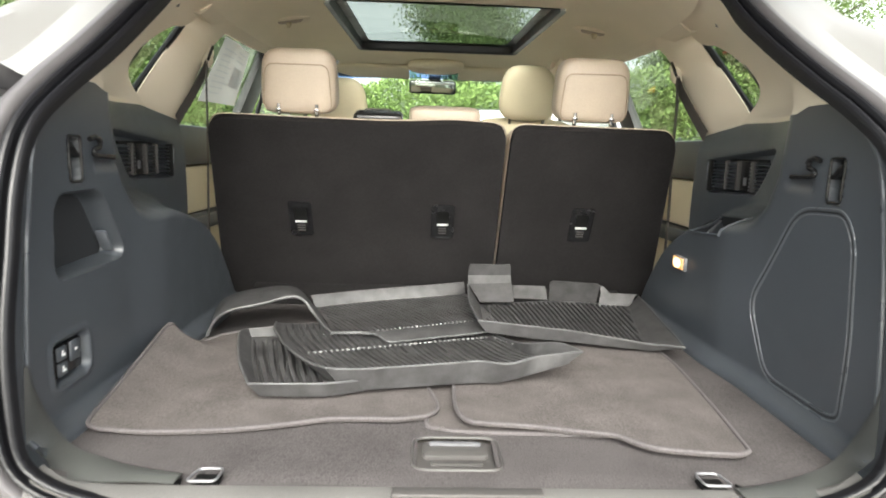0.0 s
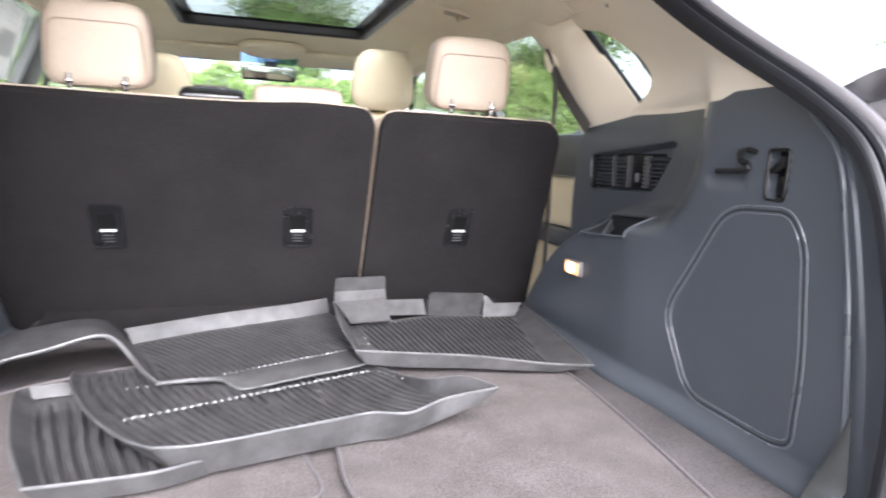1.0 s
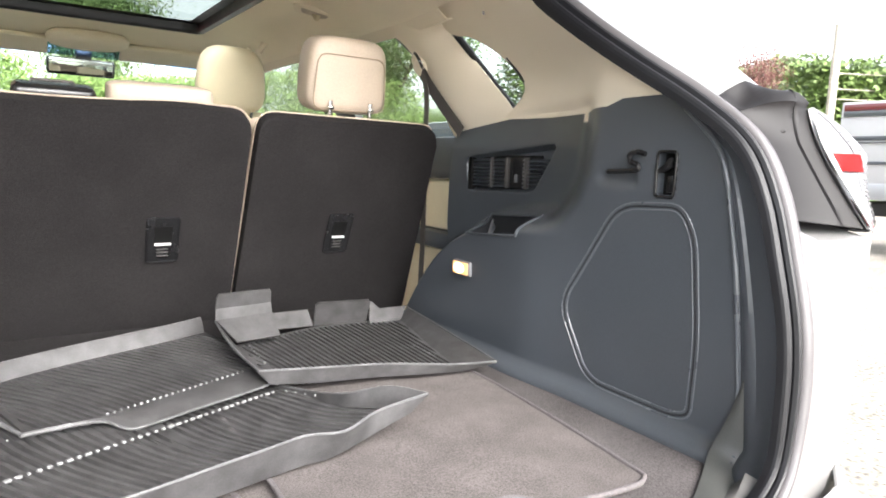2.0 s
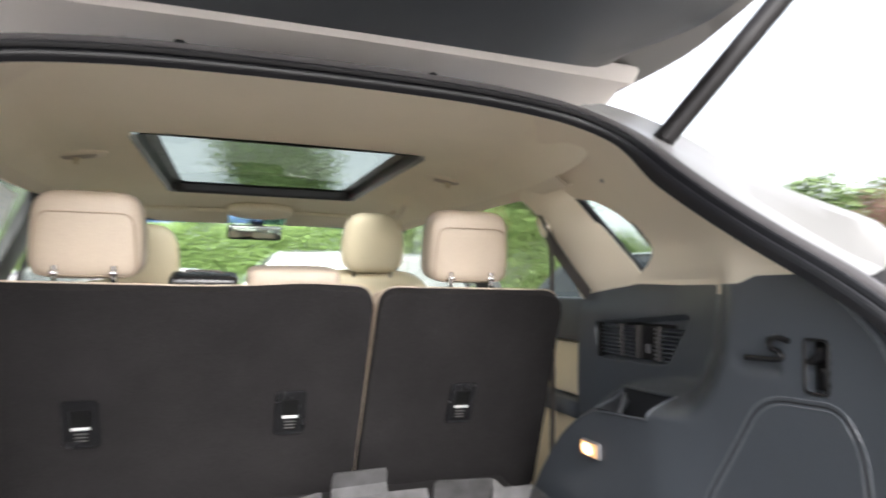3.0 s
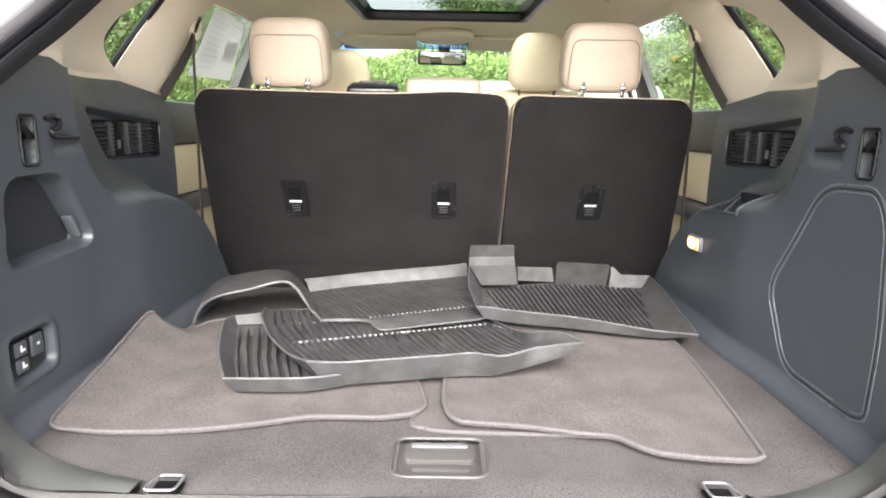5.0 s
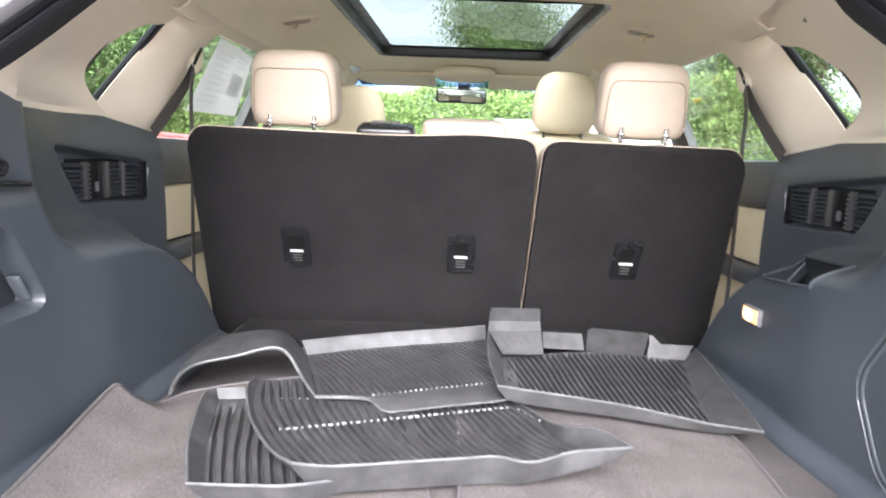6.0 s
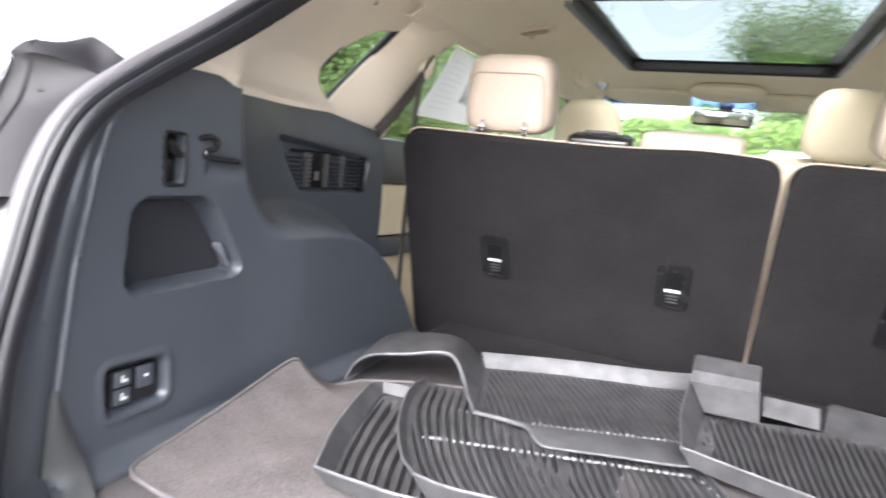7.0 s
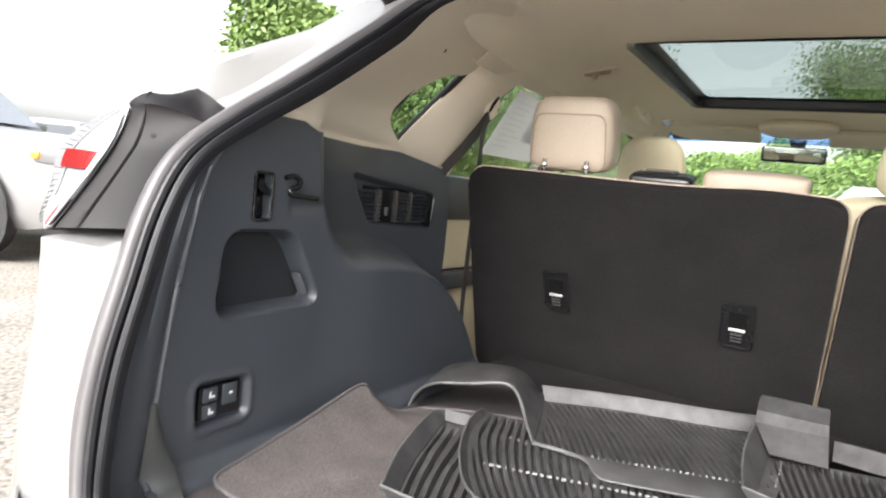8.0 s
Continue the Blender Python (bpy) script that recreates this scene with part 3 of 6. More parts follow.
    rows = [[on_lens(0.03 + 0.25 * k / 10, 0.05 + 0.30 * (1 - k / 10) * j / 4, 0.004) for j in range(5)] for k in range(10)]
    part("red_corner", thicken(grid(bmesh.new(), rows), 0.002), M_REDLENS, lamp, "red lower corner of the lens")
    # fine ribs that follow the outer edge, and the edge of the inner reflector
    for k in range(24):
        f = 0.12 + 0.036 * k
        lens("rib", f, f + 0.006, 0.66, 0.92, M_RIB, "", 0.0015, 1, 5, clear)
    part("reflector_edge", tube(bmesh.new(), [on_lens(0.30 + 0.66 * k / 16, 0.52 + 0.14 * (k / 16), 0.002) for k in range(17)], 0.0016, 6), M_RIB, clear)
    # the outer side of the lamp, closing it against the body
    rows = []
    for k in range(25):
        a = outer[k]
        b = a + Vector((0.030 - 0.3 * (a.x - 0.80), 0.15, -0.006))
        rows.append([flip(a.lerp(b, t), s) for t in (0, 0.3, 0.6, 1)])
    part("side_lens", thicken(grid(bmesh.new(), rows), 0.003), M_CLEARLENS, lamp)
    return lamp


for s in (1, -1):
    lamp = tail_lamp(s)
    if s > 0:
        lamp.matrix_basis = pose(0, -0.028, 0) @ lamp.matrix_basis


# ---- the open tailgate above ----
gate = thing("tailgate", "raised white tailgate with dark inner panel", "car hatch", (0, 1.6, 1.77))
UP = Vector((0, -0.985, 0.17))
NG = Vector((0, -0.17, -0.985))
G0 = Vector((0, 1.665, 1.768))


def gate_at(x, d, h):
    return G0 + Vector((x, 0, 0)) + UP * d + NG * h


rows = []
for k in range(-20, 21):
    x = 0.66 * k / 20
    dip = 0.012 * math.exp(-((abs(x) - 0.24) / 0.035) ** 2) + 0.010 * math.exp(-(x / 0.03) ** 2)
    droop = 0.040 * smooth01((abs(x) - 0.36) / 0.18)
    rows.append([gate_at(x * 0.96, -0.02, -0.05 + droop), gate_at(x * 0.98, -0.012 - dip, -0.008 + droop), gate_at(x, 0.012 - dip * 0.5, droop * 0.7), gate_at(x * 1.01, 0.08, 0.004), gate_at(x * 1.02, 0.12 + 0.02 * math.cos(x * 2.3), 0.012), gate_at(x * 1.02, 0.15 + 0.02 * math.cos(x * 2.3), -0.01)])
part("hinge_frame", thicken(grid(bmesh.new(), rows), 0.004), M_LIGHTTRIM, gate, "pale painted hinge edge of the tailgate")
for x in (-0.620, -0.238, 0.243, 0.625):
    bm = bmesh.new()
    n = 14
    loft(bm, [[gate_at(x + math.cos(2 * math.pi * j / n) * r, 0.035 + math.sin(2 * math.pi * j / n) * r, h) for j in range(n)] for r, h in ((0.011, 0.002), (0.010, 0.009), (0.004, 0.007))])
    part("grommet", bm, M_GLOSSY, gate, "dark rubber grommet")
for x in (-0.36, 0.37):
    bm = box(bmesh.new(), gate_at(x, 0.018, 0.007), (0.03, 0.02, 0.014), 0.003)
    box(bm, gate_at(x + 0.03, 0.02, 0.006), (0.012, 0.026, 0.02), 0.003)
    part("hinge_bolt", bm, M_CHROME, gate, "metal hinge bolt")
for s in (1, -1):
    bm = box(bmesh.new(), gate_at(0.085 * s, -0.012, 0.012), (0.12, 0.02, 0.012), 0.003)
    part("bump_stop", bm, M_RUBBER_SEAL, gate, "black rubber stop")
# inner panel and outer frame
rows = []
for i in range(25):
    d = 0.15 + 1.0 * i / 24
    hw = 0.60 + 0.08 * smooth01(i / 6) - 0.03 * smooth01((i - 14) / 10)
    rows.append([gate_at(hw * math.sin(math.pi / 2 * k / 12), d + 0.02 * math.cos(hw * k / 12 * 2.3) * (1 - i / 24) - 0.05 * smooth01((abs(k) - 9) / 3) * (1 if i < 3 else 0) * -1, 0.016 + 0.02 * math.sin(math.pi * min(i / 8, 1) / 2) - 0.03 * (abs(k) / 12) ** 6 - 0.12 * (i / 24) ** 2) for k in range(-12, 13)])
part("inner_panel", thicken(grid(bmesh.new(), rows), 0.006), M_TRIM, gate, "dark plastic inner panel")
rows = []
for i in range(25):
    d = -0.02 + 1.2 * i / 24
    hw = 0.66 + 0.07 * smooth01(i / 6) - 0.03 * smooth01((i - 14) / 10)
    rows.append([gate_at(hw * k / 12, d, -0.045 + 0.045 * (abs(k) / 12) ** 6 - 0.12 * (i / 24) ** 2) for k in range(-12, 13)])
part("outer_skin", thicken(grid(bmesh.new(), rows), 0.004), M_WHITE, gate, "white painted outer skin")


def gas_strut(s):
    st = thing("gas_strut", "dark grey tubular gas strut holding the tailgate up", "strut", (0.638 * s, 1.432, 1.60), "gas struts")
    a, b = Vector((0.638 * s, 1.432, 1.604)), Vector((0.865 * s, 1.295, 1.925))
    part("tube", tube(bmesh.new(), [a.lerp(b, 0.06), a.lerp(b, 0.95)], 0.021, 14), M_HOUSING, st)
    part("rod", tube(bmesh.new(), [a.lerp(b, 0.93), a.lerp(b, 1.0)], 0.013, 12), M_GLOSSY, st)
    part("ball_socket", tube(bmesh.new(), [a.lerp(b, 0.0), a.lerp(b, 0.07)], 0.017, 12), M_HOUSING, st)


for s in (1, -1):
    gas_strut(s)

# ---- cargo floor and sill ----
floor_thing = thing("cargo_floor", "charcoal carpeted cargo floor with lift handle", "floor", (0, 1.4, FLOOR), kind="structure")
xs = [-0.62 + 1.24 * i / 62 for i in range(63)]
ys = [0.868 + 1.30 * j / 65 for j in range(66)]


def floor_z(x, y):
    return FLOOR - 0.012 * smooth01((0.90 - y) / 0.03) + 0.0012 * math.sin(x * 9) * math.sin(y * 7)


bm = grid(bmesh.new(), [[Vector((x, y, floor_z(x, y))) for x in xs] for y in ys], lambda i, j: not (inside([(-0.060, 0.931), (0.062, 0.931), (0.062, 1.022), (-0.060, 1.022)], (xs[j] + xs[j + 1]) / 2, (ys[i] + ys[i + 1]) / 2) < 0))
part("carpet", bm, M_CARPET, floor_thing)
for s in (1, -1):
    part("floor_edge", box(bmesh.new(), (0.665 * s, 1.10, 0.778), (0.12, 0.34, 0.006), 0.001), M_CARPET, floor_thing)
hx = -0.002
def slab(x0, x1, y0, y1, r, z0, z1, bevel=0.0):
    return prism(bmesh.new(), [tuple(p) for p in round_poly([(x0, y0), (x1, y0), (x1, y1), (x0, y1)], r)], lambda a, b, h: Vector((a, b, h)), z0, z1, bevel)


part("handle_well", slab(-0.066, 0.068, 0.925, 1.028, 0.022, FLOOR - 0.014, FLOOR - 0.007), M_HANDLE, floor_thing)
part("handle_rim", tube(bmesh.new(), [Vector((p[0], p[1], FLOOR + 0.0005)) for p in round_poly([(-0.068, 0.924), (0.070, 0.924), (0.070, 1.029), (-0.068, 1.029)], 0.024)], 0.0028, 8, True), M_HANDLE, floor_thing)
part("lift_handle", slab(-0.052, 0.052, 0.968, 1.016, 0.012, FLOOR - 0.010, FLOOR + 0.001, 0.003), M_HANDLE, floor_thing, "grey plastic lift handle")
# paler grey strip paints the highlight along the handle
part("handle_grip", slab(-0.042, 0.042, 1.000, 1.010, 0.004, FLOOR, FLOOR + 0.004, 0.002), M_GREYPLASTIC, floor_thing, "handle edge with its highlight in paler grey")
part("handle_bar", slab(-0.040, 0.042, 0.950, 0.960, 0.004, FLOOR - 0.008, FLOOR - 0.003, 0.002), M_HANDLE, floor_thing)

sill = thing("sill_plate", "dark plastic sill plate across the load edge", "sill", (0, 0.84, 0.76), kind="structure")
rows = []
for k in range(-40, 41):
    x = 0.575 * k / 40
    e = smooth01((abs(x) - 0.47) / 0.15)
    up = 0.05 * e * e
    rows.append([Vector((x, 0.885 + 0.02 * e, FLOOR - 0.004 + up * 0.1)), Vector((x, 0.868 + 0.02 * e, FLOOR + 0.006 + up * 0.35)), Vector((x, 0.856 + 0.03 * e, FLOOR + 0.004 + up * 0.8)), Vector((x, 0.838 + 0.02 * e, FLOOR - 0.006 + up * 1.05)), Vector((x * 1.0, 0.822 + 0.016 * e, FLOOR - 0.022 + up * 1.1)), Vector((x, 0.818 + 0.012 * e, FLOOR - 0.05 + up))])
part("plate", thicken(grid(bmesh.new(), rows), 0.003), M_SILL, sill)
bm = box(bmesh.new(), (0.01, 0.853, FLOOR + 0.006), (0.21, 0.02, 0.008), 0.003)
part("striker_cover", bm, M_HANDLE, sill)


def tie_down(x, turn):
    t = thing("tie_down_ring", "chrome cargo tie-down loop on the floor edge", "tie-down", (x, 0.885, FLOOR), "tie-down rings")
    pts = [(-0.020, 0.868), (0.020, 0.868), (0.022, 0.902), (-0.012, 0.902)]
    loop = [Vector((x + (p[0] if turn > 0 else -p[0]), p[1], FLOOR + 0.012)) for p in round_poly(pts, 0.008)]
    part("loop", tube(bmesh.new(), loop, 0.0020, 8, True), M_ALLOYGREY, t)
    part("base", box(bmesh.new(), (x + 0.004 * turn, 0.884, FLOOR + 0.003), (0.036, 0.030, 0.006), 0.002), M_BLACK, t)
    # flat black triangle painted in for the dark hole beside the loop
    bm = prism(bmesh.new(), [(x - turn * 0.030, 0.868), (x - turn * 0.046, 0.868), (x - turn * 0.034, 0.890)], lambda a, b, h: Vector((a, b, h)), FLOOR + 0.001, FLOOR + 0.004)
    part("hole_patch", bm, M_BLACK, t, smooth=False)


tie_down(-0.358, 1)
tie_down(0.370, -1)


# ---- side trim panels ----
# the wheel-arch hump: how high its inner shoulder stands along the car
HUMP = [(1.0, 1.106), (1.45, 1.106), (1.53, 1.099), (1.60, 1.087), (1.665, 1.066), (1.73, 1.032), (1.792, 0.985), (1.838, 0.935), (1.884, 0.88), (1.93, 0.815), (1.975, 0.74), (2.095, 0.52)]
FOLD = [(1.06, 1.345), (1.12, 1.315), (1.17, 1.275), (1.22, 1.250), (1.30, 1.238), (1.36, 1.232)]


def trim_base(y, z, sharp=0.11):
    """How far out the side panel stands: the flat rear part, the hump over the wheel, the recessed wall above it."""
    yf = table(z, FOLD)
    a = 0.62 * smooth01((y - yf) / sharp) + 0.38 * smooth01((y - yf) / 0.30)
    xu = 0.636 + 0.112 * a + 0.02 * smooth01((z - 1.27) / 0.07) * smooth01((y - 1.35) / 0.3)
    xl = 0.636 - 0.014 * smooth01((y - 1.25) / 0.2) - 0.032 * smooth01((0.822 - z) / 0.034)
    h = 0.5 * (table(y - 0.02, HUMP) + table(y + 0.02, HUMP))
    slope = (table(y + 0.03, HUMP) - table(y - 0.03, HUMP)) / 0.06
    d = (z - h) / math.sqrt(1 + slope * slope)
    # rounded shoulder, then a shelf that rises to the wall
    w = 0.60 * smooth01((d + 0.016) / 0.040) + 0.40 * smooth01((d - 0.002) / 0.050)
    return xl + (xu - xl) * w


VENT = [tuple(p) for p in round_poly([(1.462, 1.280), (1.812, 1.248), (1.796, 1.164), (1.545, 1.172)], 0.018)]
BIN = [(1.448, 1.082), (1.668, 1.064), (1.690, 1.106), (1.440, 1.124)]
POCKET = [tuple(p) for p in round_poly([(1.056, 1.166), (1.192, 1.168), (1.272, 1.040), (1.044, 1.034)], 0.034)]
SWITCH = [tuple(p) for p in round_poly([(1.020, 0.934), (1.118, 0.932), (1.120, 0.866), (1.024, 0.864)], 0.014)]
SPEAKER = [tuple(p) for p in round_poly([(1.190, 1.168), (1.060, 1.174), (1.030, 1.125), (1.011, 0.96), (1.014, 0.832), (1.050, 0.822), (1.240, 0.824), (1.318, 0.962)], 0.045, 6)]


def slot_poly(d):
    return [tuple(p) for p in round_poly([(1.075 + d, 1.262), (1.112 + d, 1.262), (1.112 + d, 1.187), (1.077 + d, 1.187)], 0.007)]


def offset_poly(poly, d):
    """A closed outline moved outwards by d, its first point repeated at the end."""
    out, k = [], len(poly)
    cx, cy = sum(p[0] for p in poly) / k, sum(p[1] for p in poly) / k
    for i in range(k):
        (ax, ay), (bx, by) = poly[i - 2], poly[(i + 2) % k]
        n = Vector((by - ay, ax - bx)).normalized()
        if n.dot(Vector((poly[i][0] - cx, poly[i][1] - cy))) < 0:
            n = -n
        out.append((poly[i][0] + n.x * d, poly[i][1] + n.y * d))
    return out + out[:1]


def near(poly, y, z, m):
    """Signed distance to an outline, or None where it lies further off than m."""
    if min(p[0] for p in poly) - m < y < max(p[0] for p in poly) + m and min(p[1] for p in poly) - m < z < max(p[1] for p in poly) + m:
        return inside(poly, y, z)
    return None


def side_trim(s):
    right = s > 0
    t = thing("cargo_side_trim", "black plastic cargo side panel with " + ("speaker cover and lit courtesy lamp" if right else "net pocket and folding-seat switches"), "trim panel", (0.66 * s, 1.4, FLOOR))
    slide = 0.0 if right else 0.024
    sharp = 0.14 if right else 0.085
    slot = slot_poly(slide)
    recess = [(VENT, 0.022, 0.014), (slot, 0.022, 0.005)]
    recess += [] if right else [(POCKET, 0.045, 0.012), (SWITCH, 0.014, 0.008)]

    y_rear = [(0.78, 0.930), (0.857, 0.939), (0.985, 0.953), (1.09, 0.967), (1.176, 0.984), (1.22, 0.994), (1.273, 1.013), (1.33, 1.060), (1.36, 1.105)]
    y_rear = [(v.x, v.y) for v in spline([(z, y, 0) for z, y in y_rear], 5)]
    if right:
        y_rear = [(z, y - 0.016 * smooth01((1.34 - z) / 0.1)) for z, y in y_rear]

    def surface(y, z):
        x = trim_base(y, z, sharp)
        for poly, depth, edge in recess:
            d = near(poly, y, z, edge)
            if d is not None and d < edge:
                x += depth * smooth01((edge * 0.4 - d) / edge)
        if right:
            d = near(SPEAKER, y, z, 0.02)
            if d is not None and d < 0.012:
                # a groove all round, and the cover standing level inside it
                x += 0.0012 * smooth01(-d / 0.006)
        else:
            d = near(SWITCH, y, z, 0.03)
            if d is not None and 0 < d < 0.02:
                x -= 0.003 * math.exp(-((d - 0.008) / 0.005) ** 2)
        # ledge for the luggage cover behind the hook
        k = (y - 1.150 - slide) / 0.10
        if 0 < k < 1:
            x += 0.006 * math.exp(-((z - 1.214) / 0.011) ** 2) * smooth01(k * 8) * smooth01((1 - k) * 4)
        # crease above the floor
        x -= 0.0025 * math.exp(-((z - 0.800) / 0.004) ** 2) * smooth01((1.40 - y) / 0.1)
        return x
    y_front = [(0.78, 1.99), (0.82, 1.968), (0.87, 1.938), (0.92, 1.905), (0.97, 1.885), (1.01, 1.888), (1.05, 1.895), (1.10, 1.896), (1.20, 1.892), (1.32, 1.880)]
    n_z, n_y = 150, 240
    rows = []
    for i in range(n_z + 1):
        v = i / n_z
        row = []
        for j in range(n_y + 1):
            u = j / n_y
            top = 1.356
            z = FLOOR - 0.004 + (top - FLOOR + 0.004) * v
            y = table(z, y_rear) + (table(z, y_front) - table(z, y_rear)) * u
            z -= 0.040 * (1 - v) ** 3 * smooth01((1.00 - y) / 0.05)
            fall = table(y, PANEL_TOP)
            z -= fall * smooth01((z - 1.20) / 0.15)
            row.append(Vector((s * surface(y, z), y, z)))
        rows.append(row)

    def keep(i, j):
        c = (rows[i][j] + rows[i + 1][j + 1]) * 0.5
        return not right or inside(BIN, c.y, c.z) > 0.0
    bm = grid(bmesh.new(), rows, keep)
    part("panel", bm, M_TRIM, t)
    # the panel's front edge turns outwards, round the end of the hump
    turn_rows = []
    for r in rows[::3]:
        p = r[-1]
        turn_rows.append([p, p + Vector((0.012 * s, 0.006, 0)), p + Vector((0.035 * s, 0.010, 0)), p + Vector((0.09 * s, 0.012, 0))])
    part("front_edge", grid(bmesh.new(), turn_rows), M_TRIM, t)
    # strip that turns from the panel's edge to the seal
    strip, lip, hid = [], [], []
    for k, p in enumerate(RING_HALF):
        if p.x > 0.50 and p.z > 0.766:
            q, d, o, n = ring_frame(k)
            ka, kb = seal_scale(p.z)
            lip.append(q - o * 0.0385 * ka - n * 0.054 * kb)
            hid.append(q - o * 0.030 * ka - n * 0.068 * kb)
    for b, c in zip(resample(lip, 80), resample(hid, 80)):
        if b.z > 1.352:
            break
        z = max(b.z - 0.02 * smooth01((0.84 - b.z) / 0.06), 0.735)
        y = table(z, y_rear)
        a = Vector((trim_base(y, z), y + 0.001, z))
        strip.append([flip(v, s) for v in (a, a.lerp(b, 0.12) + Vector((-0.003, 0, 0)), a.lerp(b, 0.30), a.lerp(b, 0.42) + Vector((0.006, 0, 0)), a.lerp(b, 0.7) + Vector((0.008, 0, 0)), b, c)])
        strip[-1][-1], strip[-1][-2] = lean(strip[-1][-1]), lean(strip[-1][-2])
    part("edge_trim", grid(bmesh.new(), strip), M_TRIM, t)
    for d in (-0.001, -0.014):
        line = []
        for i in range(50):
            z = 0.805 + 0.525 * i / 49
            y = table(z, y_rear) + d + 0.008
            line.append(flip(Vector((trim_base(y, z) + (0.001 if d < -0.01 else -0.0005), y, z)), s))
        part("edge_bead", tube(bmesh.new(), line, 0.0042, 8), M_BEAD, t, "raised bead along the panel edge")
    # smooth corner piece that carries the panel's foot round to the sill
    back = -0.026 if right else 0.0
    edge = spline([(0.6365, 0.947, 0.925), (0.6365, 0.941, 0.86), (0.632, 0.931, 0.80), (0.608, 0.910, 0.779), (0.56, 0.892, 0.778), (0.51, 0.880, 0.786), (0.445, 0.872, 0.792), (0.395, 0.868, 0.792)], 5)
    foot = spline([(0.6355, 0.953, 0.920), (0.628, 0.968, 0.86), (0.610, 0.982, 0.805), (0.575, 0.968, 0.789), (0.53, 0.946, 0.788), (0.495, 0.929, 0.788), (0.445, 0.912, 0.788), (0.395, 0.900, 0.788)], 5)
    rows = []
    for a, b in zip(resample(edge, 30), resample(foot, 30)):
        rows.append([flip(a.lerp(b, k / 8) + Vector((-0.004 * math.sin(math.pi * k / 8), back, 0.005 * math.sin(math.pi * k / 8))), s) for k in range(9)])
    part("foot_corner", thicken(grid(bmesh.new(), rows), 0.002), M_FOOT, t, "smooth lower corner of the panel")
    # air vent
    vent = part("vent", box(bmesh.new(), (s * 0.768, 1.668, 1.214), (0.006, 0.27, 0.084), 0.002), M_BLACK, t, "black louvred extractor vent")
    for y, w in ((1.573, 0.009), (1.646, 0.009), (1.706, 0.004)):
        part("divider", box(bmesh.new(), (s * 0.755, y, 1.213), (0.014, w, 0.076), 0.002), M_HANDLE, vent, "grey upright divider")
    for y in (1.579, 1.711):
        for q in range(8):
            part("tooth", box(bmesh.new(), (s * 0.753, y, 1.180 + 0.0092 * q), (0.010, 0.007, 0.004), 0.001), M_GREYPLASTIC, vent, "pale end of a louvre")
    for y0, y1 in ((1.500, 1.566), (1.652, 1.702), (1.711, 1.786)):
        for q in range(8):
            z = 1.180 + 0.0092 * q
            y2 = y0 + (0.05 * (1.25 - z) / 0.08 if y0 < 1.51 else 0)
            part("louvre", box(bmesh.new(), (s * 0.759, (y2 + y1) / 2, z), (0.014, y1 - y2, 0.0026), 0.0, Matrix.Rotation(radians(-22 * s), 3, "Y")), M_TRIM, vent, smooth=False)
    # added black box keeps the recess's front wall in painted shade
    part("vent_end_shade", box(bmesh.new(), (s * 0.757, 1.794, 1.208), (0.022, 0.014, 0.086), 0.002), M_BLACK, vent)
    part("plate", box(bmesh.new(), (s * 0.759, 1.610, 1.213), (0.006, 0.056, 0.076), 0.002), M_GLOSSY, vent)
    part("tag", box(bmesh.new(), (s * 0.755, 1.612, 1.200), (0.006, 0.010, 0.020), 0.002), M_GREYPLASTIC, vent)
    # net hook and slot
    pts = [(1.134, 1.257), (1.150, 1.261), (1.164, 1.258), (1.168, 1.250), (1.162, 1.243), (1.150, 1.240), (1.146, 1.233), (1.154, 1.229), (1.18, 1.2275), (1.214, 1.226)]
    part("hook", tube(bmesh.new(), [Vector((s * 0.631, p.x + slide, p.y)) for p in spline([(a, b, 0) for a, b in pts], 4)], 0.0046, 8), M_GLOSSY, t, "glossy black luggage hook")
    part("slot_rim", tube(bmesh.new(), [Vector((s * 0.6355, a, b)) for a, b in slot], 0.0024, 6, True), M_GLOSSY, t)
    bar_pts = [(1.114, 1.232), (1.098, 1.240), (1.092, 1.252), (1.084, 1.252), (1.084, 1.236), (1.100, 1.226), (1.113, 1.226)]
    bm = prism(bmesh.new(), [(a + slide, b) for a, b in bar_pts], lambda a, b, h: Vector((s * (0.650 - h), a, b)), 0.0, 0.013, 0.002)
    part("slot_bar", bm, M_GLOSSY, t)
    part("slot_tongue", box(bmesh.new(), (s * 0.647, 1.092 + slide, 1.208), (0.006, 0.012, 0.030), 0.002), M_GLOSSY, t)
    # added black plate gives the slot its inner shade
    part("slot_shade", box(bmesh.new(), (s * 0.654, 1.0935 + slide, 1.2245), (0.004, 0.030, 0.068), 0.001), M_BLACK, t)
    if right:
        for name, off, r, deep, mat in (("cover_edge", 0.004, 0.0017, 0.0006, M_BEAD), ("cover_gap", -0.0014, 0.0024, 0.0014, M_POCKET), ("cover_edge", -0.0075, 0.0015, 0.0004, M_BEAD)):
            line = [Vector((surface(p.x, p.y) + deep, p.x, p.y)) for p in resample([Vector((a, b, 0)) for a, b in offset_poly(SPEAKER, off)], 200)]
            part(name, tube(bmesh.new(), line[:-1], r, 6, True), mat, t, "fine edge of the flat side cover" if mat is M_BEAD else "")
        lamp = part("courtesy_lamp", box(bmesh.new(), (0.620, 1.636, 0.983), (0.012, 0.070, 0.036), 0.005), M_GREYPLASTIC, t, "clear courtesy lamp")
        part("lamp_lens", box(bmesh.new(), (0.613, 1.636, 0.983), (0.004, 0.060, 0.029), 0.0015), M_LAMPGLOW, lamp, "glowing warm lens")
